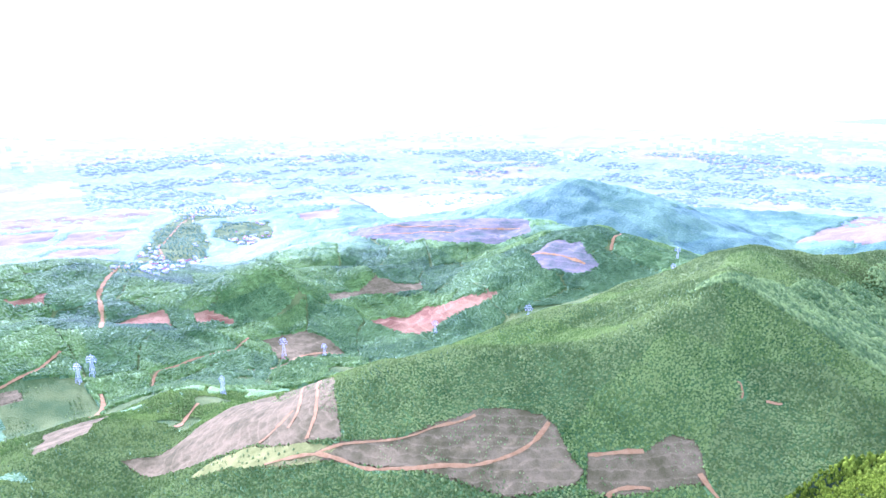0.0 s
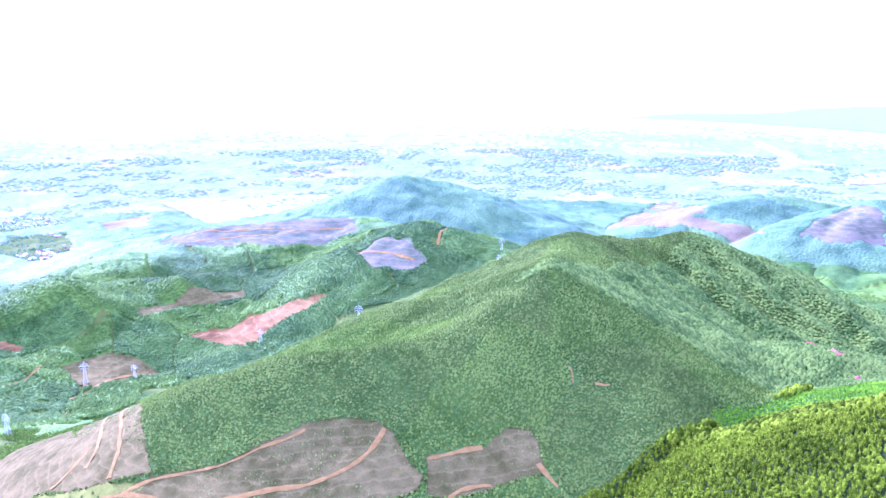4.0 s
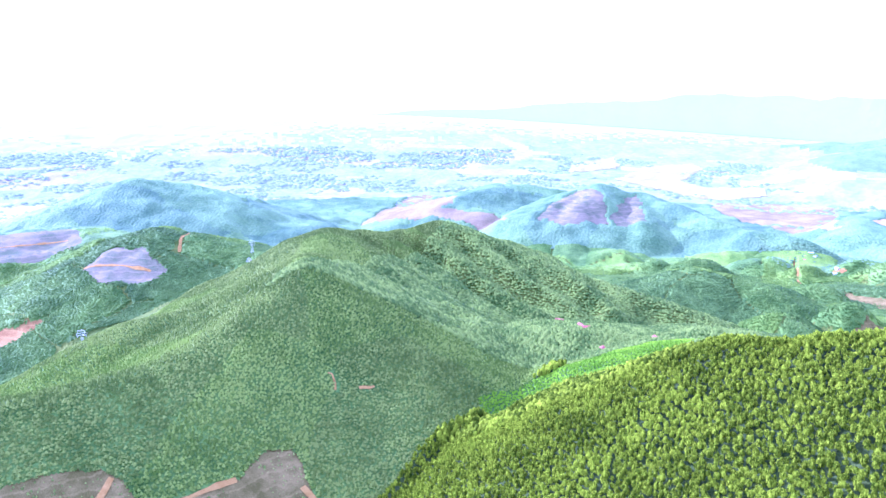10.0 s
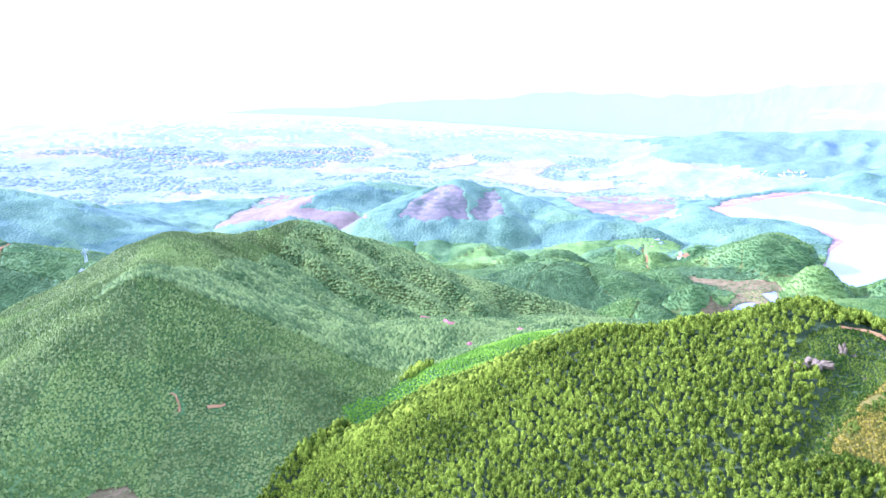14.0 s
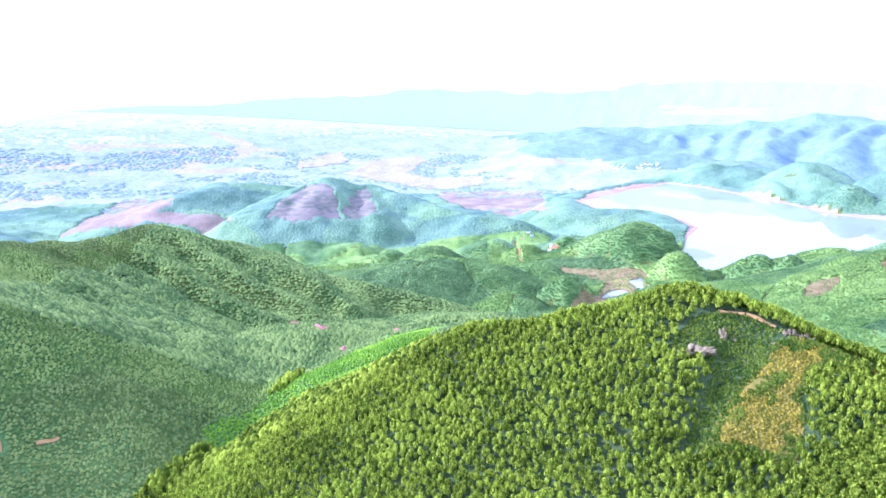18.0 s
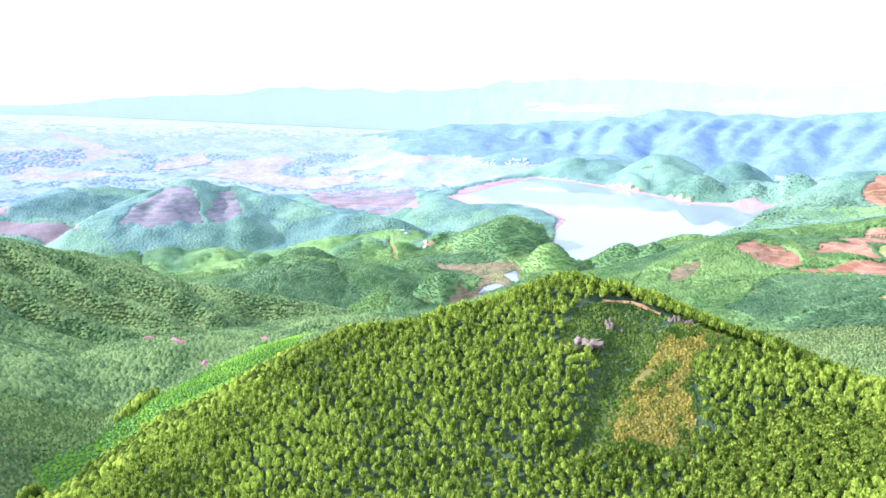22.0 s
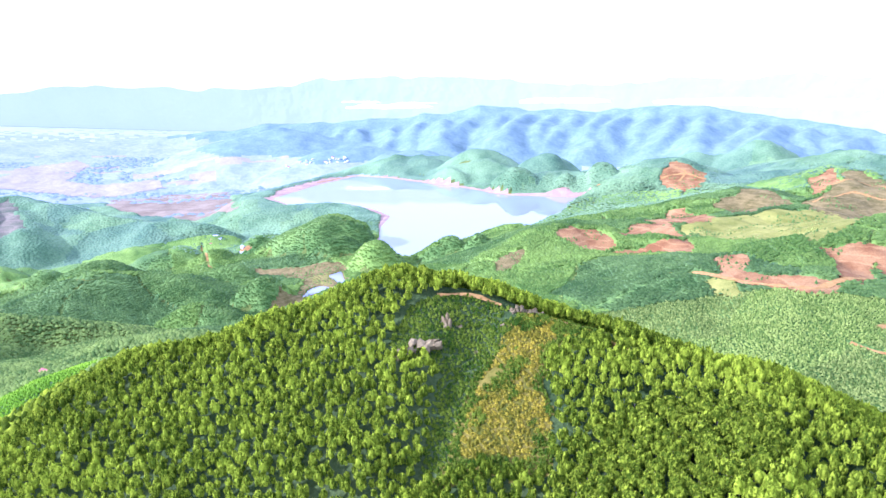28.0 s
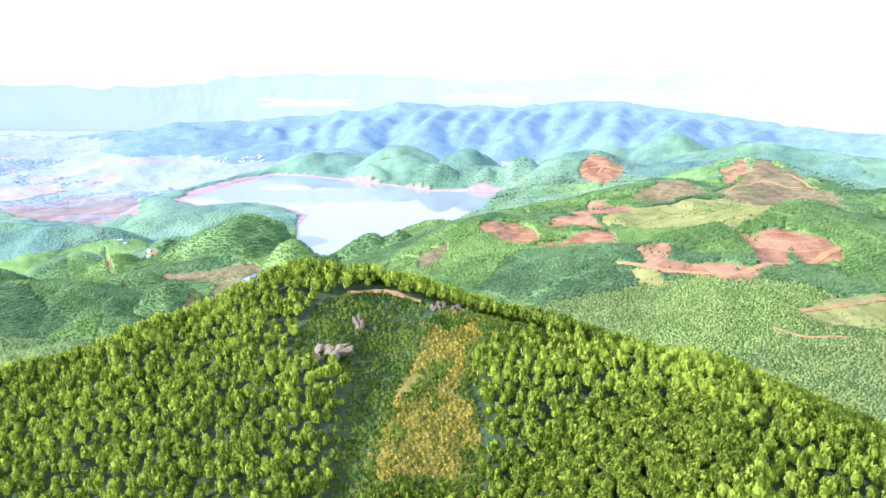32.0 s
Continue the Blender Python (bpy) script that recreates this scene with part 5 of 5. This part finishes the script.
# ---- rocks on the near hill ----
def rock(x, y, wide, tall, seed, label):
    """A crag of several angular blocks grown into one another."""
    rng = np.random.default_rng(seed)
    ob = new("rock")
    for k in range(4 + int(wide / 3)):
        bm = bmesh.new()
        c = np.array([rng.uniform(-0.42, 0.42) * wide, rng.uniform(-0.25, 0.25) * wide, rng.uniform(-0.1, 0.25) * tall])
        pts = []
        for _ in range(13):
            d = rng.normal(size=3)
            d /= np.linalg.norm(d)
            q = c + d * np.array([0.26 * wide, 0.24 * wide, 0.42 * tall]) * rng.uniform(0.75, 1.1)
            pts.append(bm.verts.new(q))
        made = bmesh.ops.convex_hull(bm, input=pts)
        bmesh.ops.delete(bm, geom=[g for g in made["geom_interior"] if isinstance(g, bmesh.types.BMVert)], context="VERTS")
        part("block", bm, ROCK, ob)
    ob.matrix_basis = pose(x, y, one_height(x, y) + tall * 0.06, 0, 0, rng.uniform(-20, 20) - 30)
    return tagged(ob, label, "rock", "rocks on the near hill")


for x, y, wide, tall, label in (
    (170, 373, 6, 9, "pale grey rock face in the gully"),
    (147, 370, 13, 6, "brown weathered outcrop among shrubs"),
    (157, 367, 12, 6, "brown weathered outcrop among shrubs"),
    (176, 371, 3, 2.5, "small grey boulder on the slope"),
    (192, 360, 2.5, 3, "small grey boulder on the slope"),
    (178, 357, 3, 2, "small grey boulder on the slope"),
    (201, 364, 4, 4, "jagged grey rock on the crest"),
    (205, 365, 5, 5, "jagged grey rock on the crest"),
    (210, 363, 6, 5.5, "jagged grey rock on the crest"),
    (214, 360, 4, 3.5, "jagged grey rock on the crest"),
):
    rock(x, y, wide, tall, int(x * 3 + y), label)

# ---- single pines of the nearest stand ----
def pine_tree(seed):
    rng = np.random.default_rng(100 + seed)
    root = new("pine_tree")
    tagged(root, "tall slender pine with a bright yellow-green rounded crown", "tree", "pines of the nearest stand")
    bm = bmesh.new()
    lean = (rng.uniform(-0.3, 0.3), rng.uniform(-0.3, 0.3))
    bar(bm, (0, 0, -0.6), (lean[0] * 0.5, lean[1] * 0.5, 4.2), 0.17, 0.12, 6)
    bar(bm, (lean[0] * 0.5, lean[1] * 0.5, 4.2), (lean[0], lean[1], 8.0), 0.12, 0.04, 5)
    for k in range(5):
        a, h = k * 2.4 + rng.uniform(0, 1), 3.8 + 0.75 * k
        bar(bm, (lean[0] * h / 8, lean[1] * h / 8, h), (1.5 * math.cos(a), 1.5 * math.sin(a), h + 0.7), 0.06, 0.02, 3)
    part("trunk", bm, BARK, root, "thin grey-brown trunk with short limbs")
    v, f = leafy(170, seed, (3, 6), -0.45)
    v = v * np.array([1.95, 1.95, 3.5]) + np.array([lean[0], lean[1], 4.3])
    leaves = sheet("crown", v, f, [PINE], smooth=True)
    leaves.parent = root
    return root


models = [pine_tree(k) for k in range(6)]
rng = np.random.default_rng(77)
for k, (x, y) in enumerate(STAND_PLACES):
    s = rng.uniform(0.8, 1.2)
    m = pose(x, y, one_height(x, y), 0, 0, rng.uniform(0, 360)) @ Matrix.Scale(s, 4)
    if k < len(models):
        models[k].matrix_basis = m
    else:
        copy_thing(models[k % len(models)], m).matrix_basis = m

# ---- far mountains and clouds behind the range ----
def far_wall(name, label, radius, a0, a1, low, crest, mat):
    """A bank of distance standing on a circle: crest(angle in degrees) gives its height."""
    deg = np.arange(a0, a1 + 0.01, 0.25)
    rows = []
    for share in (0.0, 0.5, 0.8, 1.0):
        top = np.array([crest(d) for d in deg])
        a = np.radians(deg)
        rows.append(np.column_stack([radius * np.sin(a), radius * np.cos(a), low + (top - low) * share]))
    v, n = np.concatenate(rows), len(deg)
    f = [(i * n + j, i * n + j + 1, (i + 1) * n + j + 1, (i + 1) * n + j) for i in range(3) for j in range(n - 1)]
    return tagged(sheet(name, v, f, [mat]), label, "backdrop", kind="structure")


def peaks(d):
    a = np.array([float(d)])
    b = 0 * a
    rise = float(ramp(a, -34, 26)[0])
    return 222 + 12 * float(wave(a, b, 5, 74)[0]) + rise * (190 + 34 * float(wave(a, b, 9, 71)[0]) + 30 * float(wave(a, b, 3.1, 72)[0]) + 14 * float(wave(a, b, 1.1, 73)[0])) + 34 * float(ramp(a, 30, 60)[0])


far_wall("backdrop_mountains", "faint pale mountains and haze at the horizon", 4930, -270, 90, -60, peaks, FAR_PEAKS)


def cloud_bank(x, y, z, long, high, turn, seed):
    rng = np.random.default_rng(seed)
    v0, f0 = blob(5, 10)
    v, f = [], []
    n = int(long / 60)
    for i in range(n):
        s = (i + 0.5) / n - 0.5
        r = high * (0.5 + 0.6 * math.cos(math.pi * s)) * rng.uniform(0.7, 1.2)
        c = np.array([s * long, rng.uniform(-20, 20), rng.uniform(-0.15, 0.15) * high])
        f.append(f0 + i * len(v0))
        v.append(c + v0 * np.array([85, 45, r]))
    ob = sheet("cloud_bank", np.concatenate(v), np.concatenate(f), [CLOUD])
    ob.matrix_basis = pose(x, y, z, 0, 0, turn)
    return tagged(ob, "low white cloud lying along the range", "cloud", "clouds on the range")


for x, y, z, long, high, turn in (
    (1725, 4102, 237, 420, 22, -22),
    (1624, 4305, 265, 160, 10, -20),
    (1943, 4169, 257, 170, 10, -24),
    (2566, 3506, 270, 420, 26, -36),
    (3213, 2758, 268, 900, 26, -49),
    (3353, 2320, 258, 700, 40, -55),
    (3401, 1914, 211, 500, 34, -60),
):
    cloud_bank(x, y, z, long, high, turn, int(abs(x)))
